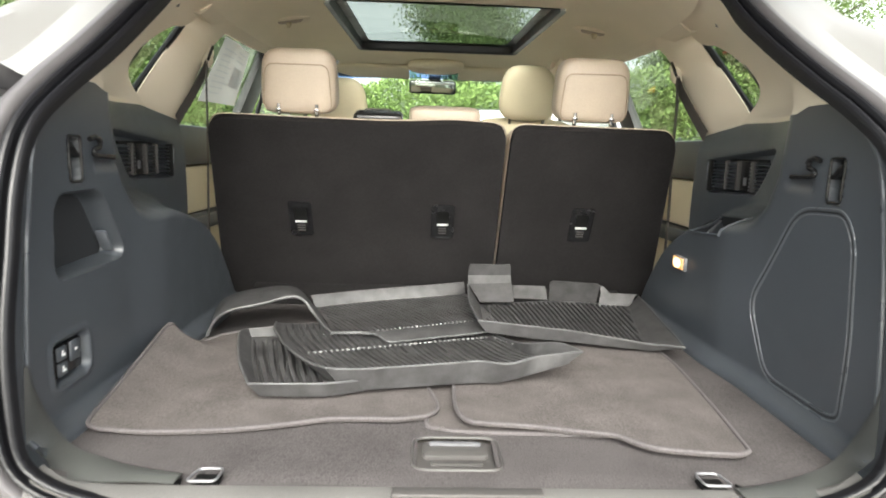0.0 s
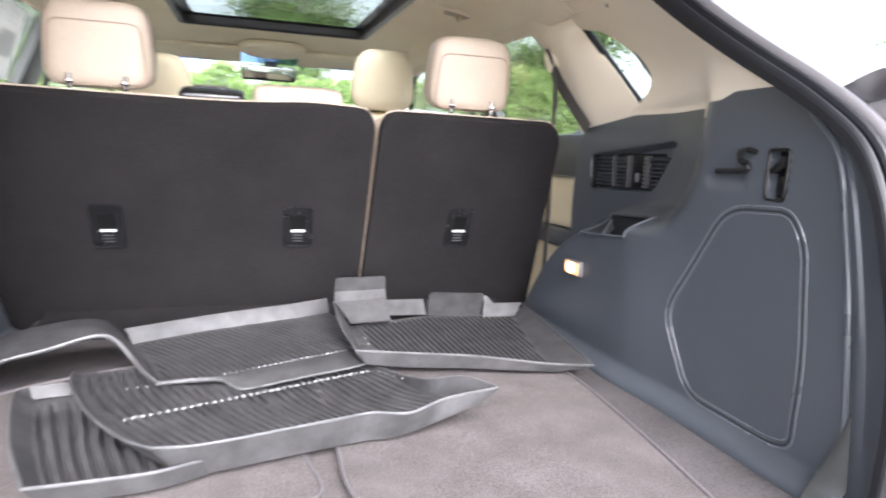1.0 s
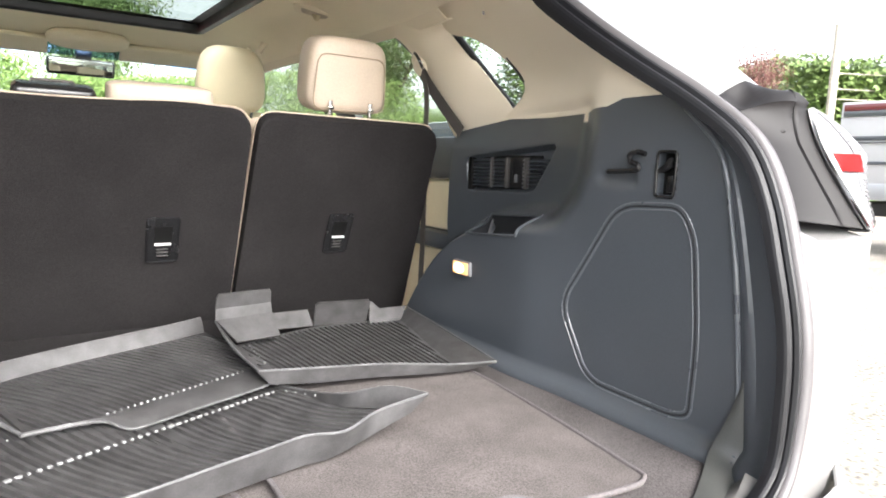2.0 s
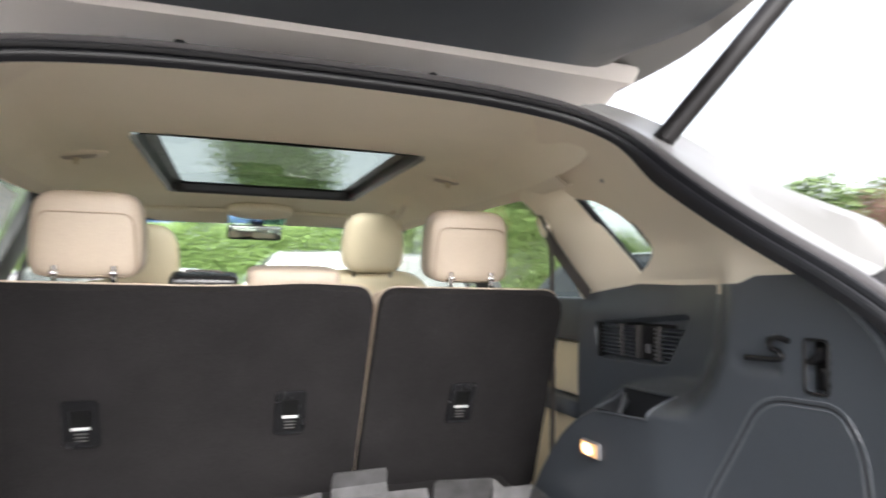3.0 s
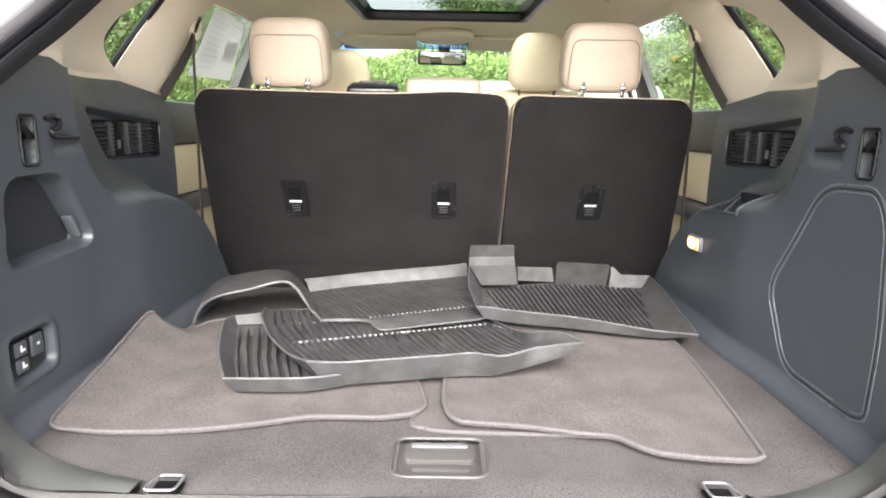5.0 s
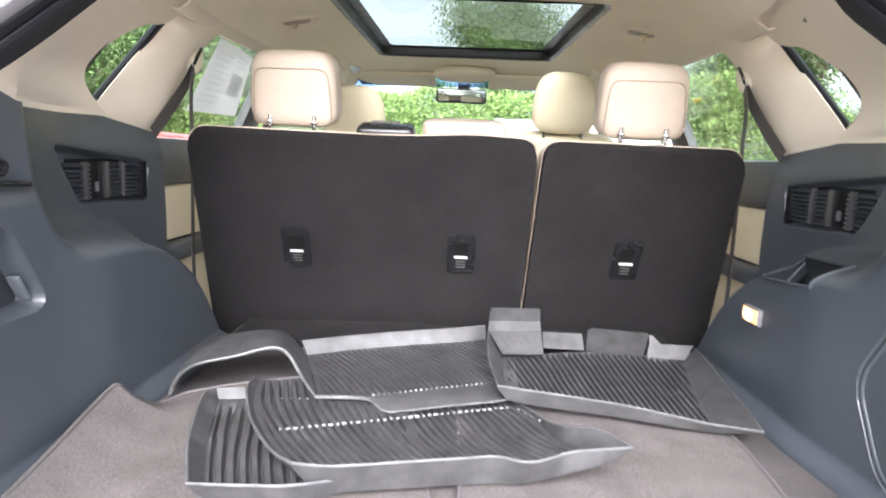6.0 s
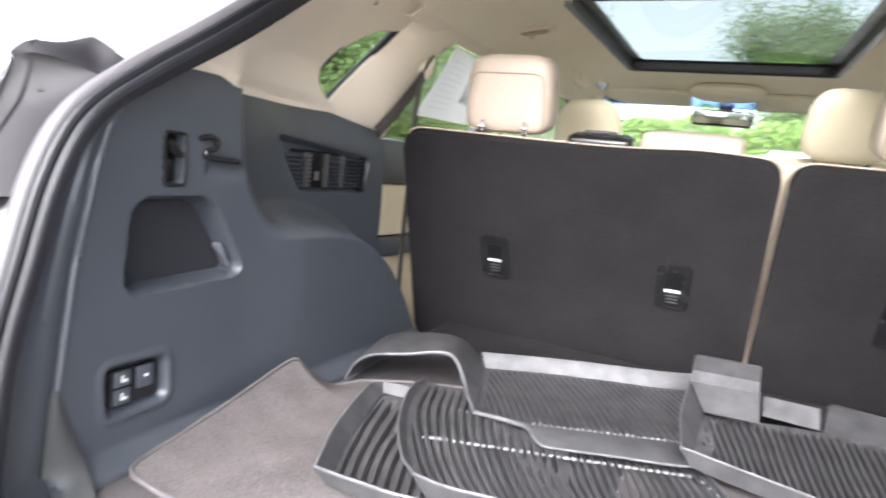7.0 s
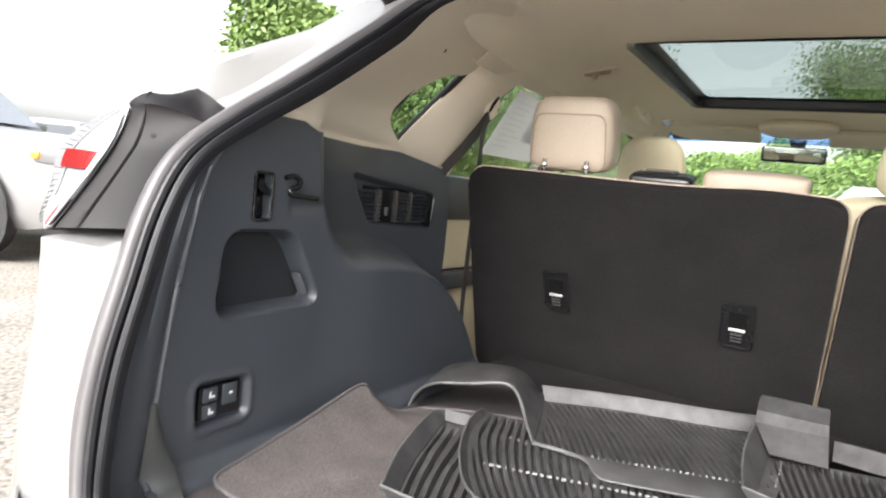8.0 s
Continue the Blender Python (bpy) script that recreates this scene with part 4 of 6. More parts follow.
        part("bulb", cushion(bmesh.new(), (0.611, 1.640, 0.983), (0.004, 0.044, 0.026), None, 2.2), M_BULB, lamp, "bright bulb behind the lens")
        # storage tray: its walls go straight down from the opening in the shelf
        top = [Vector((trim_base(a, b, sharp), a, b)) for a, b in BIN]
        low = [Vector((p.x + dx, p.y + dy, 1.036)) for p, dx, dy in zip(top, (0.006, 0.006, -0.002, -0.002), (0.010, -0.004, -0.004, 0.006))]
        bm = bmesh.new()
        loft(bm, [low, [a.lerp(b, 0.5) for a, b in zip(low, top)], [p + Vector((0, 0, 0.001)) for p in top]], caps=False)
        bm.faces.new([bm.verts.new(p) for p in low])
        tray = part("storage_bin", bm, M_POCKET, t, "open storage tray in the shelf", smooth=False)
        wall = [top[1].lerp(top[0], 0.42), top[2].lerp(top[3], 0.10)]
        drop = Vector((0, 0, -0.034))
        part("divider", thicken(grid(bmesh.new(), [[wall[0] + drop, wall[1] + drop], [wall[0] + Vector((0.006, 0, -0.012)), wall[1] + Vector((-0.010, 0, -0.016))]]), 0.004), M_TRIM, tray, "upright divider")
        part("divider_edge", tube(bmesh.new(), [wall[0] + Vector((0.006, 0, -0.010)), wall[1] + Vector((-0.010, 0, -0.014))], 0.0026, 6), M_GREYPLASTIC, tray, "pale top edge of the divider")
        rim = []
        for (a, b), (c, e) in zip(BIN, BIN[1:] + BIN[:1]):
            for k in range(6):
                y, z = a + (c - a) * k / 6, b + (e - b) * k / 6
                rim.append(Vector((trim_base(y, z, sharp) - 0.001, y, z)))
        part("bin_rim", tube(bmesh.new(), rim, 0.0034, 6, True), M_TRIM, t)
    else:
        bm = prism(bmesh.new(), [(1.160 + (a - 1.160) * 0.98, 1.10 + (b - 1.10) * 0.97) for a, b in POCKET], lambda a, b, h: Vector((-(trim_base(a, b, sharp) + 0.042 - h), a, b)), 0.0, 0.002)
        part("pocket_back", bm, M_POCKET, t, "dark lining at the back of the pocket")
        part("pocket_tab", box(bmesh.new(), (-0.660, 1.242, 1.070), (0.020, 0.008, 0.046), 0.003, Matrix.Rotation(radians(32), 3, "X")), M_BEAD, t, "pale inner edge of the pocket")
        sw = part("switch_plate", box(bmesh.new(), (-0.646, 1.070, 0.900), (0.010, 0.080, 0.054), 0.004), M_GLOSSY, t, "glossy black switch plate")
        for y, z, w, h in ((1.049, 0.913, 0.026, 0.023), (1.049, 0.887, 0.026, 0.023), (1.086, 0.908, 0.028, 0.034)):
            part("button", box(bmesh.new(), (-0.640, y, z), (0.006, w, h), 0.003), M_TRIM, sw)
        for y, z, w, h in ((1.047, 0.914, 0.003, 0.010), (1.052, 0.911, 0.006, 0.004), (1.047, 0.888, 0.003, 0.010), (1.052, 0.885, 0.006, 0.004), (1.086, 0.910, 0.006, 0.004)):
            part("symbol", box(bmesh.new(), (-0.6365, y, z), (0.001, w, h)), M_WHITEMARK, sw, "small white symbol", smooth=False)
    return t


PANEL_TOP = [(1.0, 0.0), (1.195, 0.002), (1.23, 0.014), (1.50, 0.014), (1.66, 0.010), (1.80, 0.026), (1.92, 0.042)]
for s in (1, -1):
    side_trim(s)


# ---- headliner, pillars, windows ----
def liner_z(y):
    return table(y, [(1.46, 1.684), (1.52, 1.694), (1.62, 1.701), (1.80, 1.706), (2.1, 1.714), (2.6, 1.73), (3.25, 1.744), (3.55, 1.735), (3.72, 1.708)])


def liner_side(y):
    return table(y, [(1.46, 0.52), (1.55, 0.57), (1.75, 0.62), (2.0, 0.655), (2.5, 0.675), (3.3, 0.665), (3.75, 0.63)])


SR_X, SR_Y0, SR_Y1 = 0.385, 2.10, 3.25
ceiling = thing("headliner", "beige fabric headliner with sunroof opening", "ceiling", (0, 2.5, 1.7), kind="structure")
ys = [1.485, 1.50, 1.52, 1.56, 1.62, 1.7, 1.8, 1.9, 2.0, SR_Y0, 2.3, 2.5, 2.7, 2.9, 3.1, SR_Y1, 3.35, 3.45, 3.55, 3.65, 3.72]
us = [-1, -0.97, -0.93, -0.87, -0.8, -0.72, None, -0.35, 0, 0.35, None, 0.72, 0.8, 0.87, 0.93, 0.97, 1]
rows = []
for y in ys:
    w = liner_side(y)
    row = []
    for j, u in enumerate(us):
        x = (-1 if j < 8 else 1) * (SR_X if SR_Y0 - 0.01 < y < SR_Y1 + 0.01 else 0.56 * w) if u is None else u * w
        k = abs(x) / w
        row.append(Vector((x, y, liner_z(y) - 0.016 * k ** 2 - 0.075 * (0.3 + 0.7 * smooth01((y - 1.46) / 0.16)) * smooth01((k - 0.80) / 0.2) ** 1.5)))
    rows.append(row)
a, b = ys.index(SR_Y0), ys.index(SR_Y1)
bm = grid(bmesh.new(), rows, lambda i, j: not (a <= i < b and 6 <= j < 10))
part("liner", thicken(bm, -0.004), M_HEADLINER, ceiling)

roof_window = thing("sunroof", "grey glass sunroof with black frame, closed", "sunroof", (0, 2.7, 1.76))
rim = [(-SR_X, SR_Y0), (SR_X, SR_Y0), (SR_X, SR_Y1), (-SR_X, SR_Y1)]
rp = round_poly(rim, 0.05, 6)
rows = []
for off, dz in ((0.004, -0.004), (-0.010, 0.002), (-0.014, 0.012), (-0.016, 0.032), (-0.05, 0.036)):
    row = []
    for p in rp + [rp[0]]:
        c = Vector((p[0], p[1])) - Vector((0, 2.675))
        q = Vector((p[0] * (1 + off / SR_X), 2.675 + (p[1] - 2.675) * (1 + off / 0.575)))
        row.append(Vector((q[0], q[1], liner_z(p[1]) - 0.016 * (p[0] / 0.66) ** 2 + dz)))
    rows.append(row)
part("frame", grid(bmesh.new(), rows), M_RUBBER_SEAL, roof_window, "black sunroof frame")
bm = grid(bmesh.new(), [[Vector((x, y, liner_z(y) + 0.040 - 0.01 * (x / 0.4) ** 2)) for x in (-0.40, -0.2, 0, 0.2, 0.40)] for y in (2.06, 2.3, 2.6, 2.9, 3.1, 3.29)])
pane = part("pane", bm, M_SUNROOF, roof_window, "tinted glass pane")
pane.visible_shadow = False
bm = box(bmesh.new(), (0, 2.135, 1.738), (0.74, 0.05, 0.012), 0.004)
part("rear_bar", bm, M_RUBBER_SEAL, roof_window, "black cross bar")

# pillars
for s in (1, -1):
    sharp = 0.14 if s > 0 else 0.085
    e1 = []
    for i, p in enumerate(RING_HALF):
        if p.z > 1.345 and p.x > 0.38:
            q, d, o, nn = ring_frame(i)
            ka, kb = seal_scale(p.z)
            e1.append(q - o * 0.036 * ka - nn * 0.062 * kb)
    e2 = spline([(0.778, 1.70, 1.342), (0.777, 1.64, 1.380), (0.775, 1.612, 1.413), (0.769, 1.624, 1.447), (0.753, 1.70, 1.512), (0.735, 1.79, 1.560), (0.718, 1.875, 1.586), (0.60, 1.84, 1.676)], 6)
    n = 44
    p1, p2 = resample([lean(p) for p in e1] if s > 0 else e1, n), resample(e2, n)
    rows = []
    for j, (a, b) in enumerate(zip(p1, p2)):
        row = []
        for k in range(17):
            t = k / 16
            p = a.lerp(b, t)
            w = max(0.0, 1 - j / n * 2.2)
            full = trim_base(p.y, 1.35, sharp) - p.x
            p.x += full * w * w + 0.006 * w * (t < 0.3) + 0.006 * math.sin(math.pi * t) * (1 - w * w) + 0.003 * w
            p.z += 0.010 * math.sin(math.pi * t) * (1 - w * w) - 0.012 * (j == 0)
            # behind the dark panel's top edge, then out over it
            top = 1.356 - table(p.y, PANEL_TOP)
            if p.y > 1.0:
                p.x = max(p.x, trim_base(p.y, min(p.z, 1.35), sharp) + 0.006 - 1.4 * max(p.z - top - 0.016, 0.0))
            row.append(flip(p, s))
        rows.append(row)
    part("d_pillar_trim", thicken(grid(bmesh.new(), rows), 0.004), M_BEIGE, suv, "beige plastic pillar trim")
    # header strip joining pillar trim to the seal
    c1 = spline([(0.779, 1.640, 1.335), (0.776, 1.662, 1.375), (0.760, 1.752, 1.462), (0.742, 1.835, 1.545), (0.722, 1.880, 1.590), (0.64, 1.94, 1.662)], 6)
    c2 = spline([(0.770, 1.900, 1.300), (0.757, 1.965, 1.410), (0.737, 2.025, 1.500), (0.708, 2.100, 1.585), (0.665, 2.19, 1.645), (0.64, 2.22, 1.668)], 6)
    rows = []
    for a, b in zip(resample(c1, 24), resample(c2, 24)):
        rows.append([flip(a.lerp(b, k / 6) + Vector((0.012 * smooth01((1.37 - a.z) / 0.05) - 0.022 * math.sin(math.pi * k / 6) * smooth01((a.z - 1.335) / 0.06), 0, 0)), s) for k in range(7)])
    part("c_pillar_trim", thicken(grid(bmesh.new(), rows), 0.004), M_BEIGE, suv, "beige plastic pillar trim")
    # roof rail over the windows
    rows = []
    for i in range(30):
        y = 1.80 + 1.95 * i / 29
        w = liner_side(y)
        z0 = liner_z(y) - 0.016 - 0.075
        rows.append([flip(v, s) for v in (Vector((w - 0.004, y, z0 + 0.012)), Vector((w + 0.016, y, z0 - 0.006)), Vector((w + 0.035, y, z0 - 0.018)), Vector((w + 0.06, y, z0 - 0.01)))])
    part("roof_rail", thicken(grid(bmesh.new(), rows), 0.004), M_BEIGE, suv)

# window panes (slightly outside the trim)
def side_glass(name, poly, s, label):
    w = thing(name, label, "window", (0.79 * s, poly[0][0], poly[0][1]), kind="structure")
    rp = [tuple(p) for p in round_poly(poly, 0.03, 5)]

    def at(a, b, h=0.0):
        return Vector((s * (0.808 - (b - 1.35) * 0.30 + h), a, b))
    bm = bmesh.new()
    bm.faces.new([bm.verts.new(at(a, b)) for a, b in rp])
    g = part("pane", bm, M_GLASS, w, smooth=False)
    g.visible_shadow = False
    part("window_seal", tube(bmesh.new(), [at(a, b, -0.006) for a, b in rp], 0.010, 8, True), M_RUBBER_SEAL, w, "black rubber window seal")


for s in (1, -1):
    side_glass("window_quarter", [(1.655, 1.345), (1.62, 1.362), (1.60, 1.42), (1.70, 1.545), (1.85, 1.625), (1.888, 1.605)], s, "small dark-tinted rear quarter window with black seal")
    side_glass("window_rear_door", [(1.90, 1.28), (1.97, 1.42), (2.07, 1.55), (2.18, 1.64), (2.34, 1.675), (2.72, 1.68), (2.72, 1.28)], s, "tinted rear door window")
    side_glass("window_front_door", [(2.84, 1.28), (2.84, 1.67), (3.30, 1.67), (3.62, 1.62), (4.15, 1.28)], s, "tinted front door window")


def rear_door(s):
    d = thing("rear_door", "dark and cream door lining of the rear passenger door", "car door", (0.80 * s, 2.4, 0.8))
    for name, z0, z1, x, mat, lab in (("upper_lining", 1.185, 1.312, 0.785, M_TRIM, "dark plastic top of the door"), ("insert", 1.03, 1.185, 0.795, M_CREAM, "cream leather insert"), ("armrest", 0.975, 1.03, 0.765, M_TRIM, "dark armrest"), ("lower_lining", 0.62, 0.975, 0.79, M_CREAM, "cream lower lining")):
        part(name, box(bmesh.new(), (s * (x + 0.03), 2.32, (z0 + z1) / 2), (0.06, 0.84, z1 - z0 - 0.003), 0.012), mat, d, lab)
    part("window_frame", tube(bmesh.new(), [Vector((s * (0.800 - (z - 1.35) * 0.30), y, z)) for y, z in ((1.91, 1.30), (1.98, 1.42), (2.08, 1.555), (2.19, 1.642), (2.34, 1.682), (2.64, 1.686))], 0.012, 8), M_RUBBER_SEAL, d)
    rows = [[Vector((s * (0.790 - (z - 1.35) * 0.30 - dx), y + dy, z)) for dy, dx in ((-0.085, -0.03), (-0.08, 0.0), (0.0, 0.012), (0.08, 0.0), (0.085, -0.03))] for y, z in ((2.59, 1.20), (2.64, 1.38), (2.72, 1.56), (2.775, 1.69))]
    part("b_pillar", thicken(grid(bmesh.new(), rows), 0.004), M_RUBBER_SEAL, d, "black door pillar")
    part("front_door_lining", box(bmesh.new(), (s * 0.83, 3.5, 0.96), (0.06, 1.16, 0.68), 0.02), M_DASH, d)


for s in (1, -1):
    rear_door(s)

# front end: windshield, pillars, dash
front = thing("windshield", "clear windshield with blue shade band", "windshield", (0, 4.2, 1.4), kind="structure")


def ws(u, v):
    """u across, v from the top edge down."""
    hw = 0.62 + 0.14 * v
    return Vector((u * hw, 3.74 + 1.02 * v - 0.10 * u * u * (1 - 0.3 * v), 1.722 - 0.60 * v - 0.03 * u * u))


vs = [0.0, 0.085, 0.09] + [0.10 + 0.90 * k / 8 for k in range(1, 9)]
bm = grid(bmesh.new(), [[ws(-1 + k / 6, v) for k in range(13)] for v in vs[1:]])
p = part("pane", bm, M_WINDSHIELD, front)
p.visible_shadow = False
bm = grid(bmesh.new(), [[ws(-1 + k / 6, v) for k in range(13)] for v in vs[:2]])
p = part("shade_band", bm, M_TINTBAND, front, "blue tinted band")
p.visible_shadow = False
for s in (1, -1):
    part("a_pillar", tube(bmesh.new(), [ws(s * 1.03, v) + Vector((0, -0.03, 0)) for v in (-0.05, 0.2, 0.5, 0.8, 1.0)], 0.05, 10), M_BEIGE, front, "beige windshield pillar")
bm = box(bmesh.new(), (0, 4.45, 0.93), (1.56, 0.72, 0.36), 0.08, seg=4)
lone("dashboard", bm, M_DASH, "dark padded dashboard under the windshield", "dashboard")
for x0, x1 in ((-0.56, -0.15), (0.13, 0.54)):
    bm = box(bmesh.new(), ((x0 + x1) / 2, 3.69, 1.690), (x1 - x0, 0.17, 0.022), 0.009, Matrix.Rotation(radians(-14), 3, "X"))
    lone("sun_visor", bm, M_HEADLINER, "beige fabric sun visor folded up under the headliner", "sun visor", "sun visors")
# overhead console and mirror
bm = bmesh.new()
cushion(bm, (0, 3.62, 1.715), (0.32, 0.34, 0.07), None, 2.6)
lone("overhead_console", bm, M_HEADLINER, "beige overhead console in front of the sunroof", "console")
mirror = thing("rear_view_mirror", "black-framed rear-view mirror on the windshield", "mirror", (-0.012, 3.9, 1.65))
turn = Matrix.Rotation(radians(4), 3, "Z") @ Matrix.Rotation(radians(9), 3, "X")
part("shell", box(bmesh.new(), (-0.012, 3.915, 1.632), (0.285, 0.035, 0.080), 0.016, turn, 3), M_GLOSSY, mirror)
part("mirror_glass", box(bmesh.new(), (-0.012, 3.896, 1.632), (0.262, 0.004, 0.062), 0.0015, turn), M_MIRROR, mirror, "silvered glass")
part("stem", tube(bmesh.new(), [(0, 3.92, 1.65), (0, 3.93, 1.70), (0, 3.90, 1.72)], 0.012, 8), M_GLOSSY, mirror)
part("sensor_cover", box(bmesh.new(), (0, 3.93, 1.69), (0.07, 0.05, 0.05), 0.012), M_GLOSSY, mirror)

# ---- rear seats ----
S_UP = Vector((0, -0.454, 0.891))
S_N = Vector((0, -0.891, -0.454))
S_BASE = Vector((0, 2.081, FLOOR - 0.004))


def seat_at(x, h, d=0.0):
    """A point of the folding seat's back: x across, h up the slope, d out of it towards the load bay."""
    return S_BASE + Vector((x, 0, 0)) + S_UP * h + S_N * d


S_TURN = Matrix((Vector((1, 0, 0)), S_N * -1, S_UP)).transposed()


def shaped(bm, c, turn, taper, crown):
    """Narrows a cushion towards its top, and rounds its crown."""
    back = turn.transposed()
    for v in bm.verts:
        p = back @ (v.co - Vector(c))
        k = max(p.z / crown + 0.5, 0.0)
        p.x *= 1 - taper * k ** 2.5
        v.co = Vector(c) + turn @ p
    return bm


def headrest(c, w, h, parent, mat, pins):
    turn = Matrix.Rotation(radians(8), 3, "X")
    rest = part("headrest", shaped(cushion(bmesh.new(), c, (w, 0.105, h), turn, 5.0, 36, 20), c, turn, 0.10, h), mat, parent, "padded leather headrest")
    # stitched panel on the back: an arch with a cross seam
    def on_back(a, b):
        k = max(b / h + 0.5, 0.0)
        curve = 1 - 0.05 * (abs(a) / w * 2) ** 5 - 0.05 * (abs(b) / h * 2) ** 5
        return Vector(c) + turn @ Vector((a * (1 - 0.10 * k ** 2.5), -0.0530 * curve, b))
    arch = round_poly([(-w * 0.44, -h * 0.45), (w * 0.44, -h * 0.45), (w * 0.42, h * 0.26), (-w * 0.42, h * 0.26)], 0.024, 6)
    part("stitching", tube(bmesh.new(), [on_back(p.x, p.y) for p in resample([Vector((p[0], p[1], 0)) for p in arch + arch[:1]], 90)], 0.0016, 6), M_STITCH, rest, "sunken seam round the back panel")
    for dx in pins:
        foot = Vector(c) + Vector((dx, -0.047, -h / 2 + 0.024))
        p = tube(bmesh.new(), [foot, foot + Vector((0, 0.010, -0.06))], 0.0055, 10)
        cushion(p, foot + Vector((0, -0.001, -0.016)), (0.018, 0.016, 0.012), None, 2.5, 12, 8)
        part("post", p, M_CHROME, rest, "chrome headrest post")


def latch(x, h, parent):
    rim = round_poly([(x - 0.033, h - 0.059), (x + 0.033, h - 0.059), (x + 0.033, h + 0.059), (x - 0.033, h + 0.059)], 0.008)
    b = part("anchor_bezel", prism(bmesh.new(), [tuple(p) for p in rim], seat_at, -0.004, 0.005, 0.002), M_GLOSSY, parent, "black child-seat anchor bezel", smooth=False)
    part("bezel_edge", tube(bmesh.new(), [seat_at(p[0], p[1], 0.005) for p in rim], 0.0024, 6, True), M_GLOSSY, b)
    # flat black plate stands in for the dark inside the recess
    part("recess", box(bmesh.new(), seat_at(x, h + 0.014, 0.0055), (0.038, 0.002, 0.046), 0.0, S_TURN), M_BLACK, b, smooth=False)
    part("anchor_bar", tube(bmesh.new(), [seat_at(x - 0.017, h - 0.009, 0.008), seat_at(x + 0.017, h - 0.009, 0.008)], 0.0034, 8), M_ZINC, b, "bright metal anchor bar")
    part("flap", box(bmesh.new(), seat_at(x, h - 0.030, 0.0065), (0.034, 0.003, 0.026), 0.001, S_TURN), M_GLOSSY, b)
    for k in range(3):
        part("rib", box(bmesh.new(), seat_at(x, h - 0.022 - 0.009 * k, 0.0085), (0.024, 0.002, 0.003), 0.0006, S_TURN), M_HANDLE, b)


def seat_back(name, label, outline, rests, latches):
    st = thing(name, label, "car seat", tuple(seat_at(sum(p[0] for p in outline) / len(outline), 0)), "rear seats")
    rp = [tuple(p) for p in round_poly(outline, 0.045, 6)]
    back = part("back_board", prism(bmesh.new(), rp, seat_at, -0.03, 0.0, 0.006), M_SEATCARPET, st, "black carpeted seat back", smooth=False)
    cx = sum(p[0] for p in rp) / len(rp)
    big = [(cx + (a - cx) * 1.010, b * 0.925) for a, b in rp]
    part("cushion_front", prism(bmesh.new(), big, seat_at, -0.105, -0.031, 0.012), M_LEATHER, st, "tan leather seat front")
    bm = tube(bmesh.new(), [seat_at(a, b, -0.030) for a, b in [(cx + (a - cx) * 1.006, b * 1.002) for a, b in rp]], 0.0019, 6, True)
    part("piping", bm, M_LEATHER, st, "pale edge piping")
    for x in rests:
        headrest((x, 1.905, 1.440), 0.216, 0.182, st, M_LEATHER, (-0.053, 0.053))
    for x in latches:
        latch(x, 0.292, st)
    return st


seat_back("folding_seat", "wide folding rear seat with black carpeted back and tan headrest", [(-0.708, -0.05), (0.1745, -0.05), (0.1715, 0.606), (0.02, 0.614), (-0.10, 0.606), (-0.20, 0.604), (-0.655, 0.612)], (-0.418,), (-0.428, 0.003))
seat_back("folding_seat", "narrow folding rear seat with black carpeted back and tan headrest", [(0.1835, -0.05), (0.716, -0.05), (0.656, 0.600), (0.188, 0.606)], (0.424,), (0.432,))
bm = cushion(bmesh.new(), (-0.002, 1.885, 1.352), (0.205, 0.10, 0.055), Matrix.Rotation(radians(8), 3, "X"), 5.0)
lone("middle_headrest", bm, M_LEATHER, "low tan leather middle headrest on the rear seat", "headrest")
blk = thing("belt_outlet", "black plastic seat belt outlet on top of the rear seat", "belt outlet", (-0.19, 1.89, 1.33))
part("cover", box(bmesh.new(), (-0.192, 1.885, 1.340), (0.140, 0.075, 0.042), 0.014, Matrix.Rotation(radians(12), 3, "X"), 3), M_GLOSSY, blk)
part("belt_loop", tube(bmesh.new(), [(-0.235, 1.88, 1.352), (-0.228, 1.88, 1.366), (-0.16, 1.88, 1.366), (-0.152, 1.88, 1.352)], 0.003, 6), M_BELT, blk)
rows = [[Vector((x, y, FLOOR + dz + 0.002 * math.sin(x * 11 + y * 5))) for x in [-0.60 + 0.06 * k for k in range(21)]] for y, dz in ((1.885, 0.003), (1.90, 0.006), (1.95, 0.007), (2.0, 0.009), (2.05, 0.016), (2.085, 0.030))]
lone("hinge_flap", thicken(grid(bmesh.new(), rows), 0.003), M_SEATCARPET, "black carpet flap over the hinge below the folding seats", "carpet")
bm = box(bmesh.new(), (0, 2.34, 0.86), (1.36, 0.52, 0.16), 0.05, seg=4)
lone("rear_bench", bm, M_LEATHER, "tan leather rear bench cushion", "car seat")
bm = box(bmesh.new(), (0, 3.1, 0.52), (1.6, 2.1, 0.02))
lone("cabin_floor", bm, M_CARPET, "dark carpeted cabin floor", "floor", kind="structure")

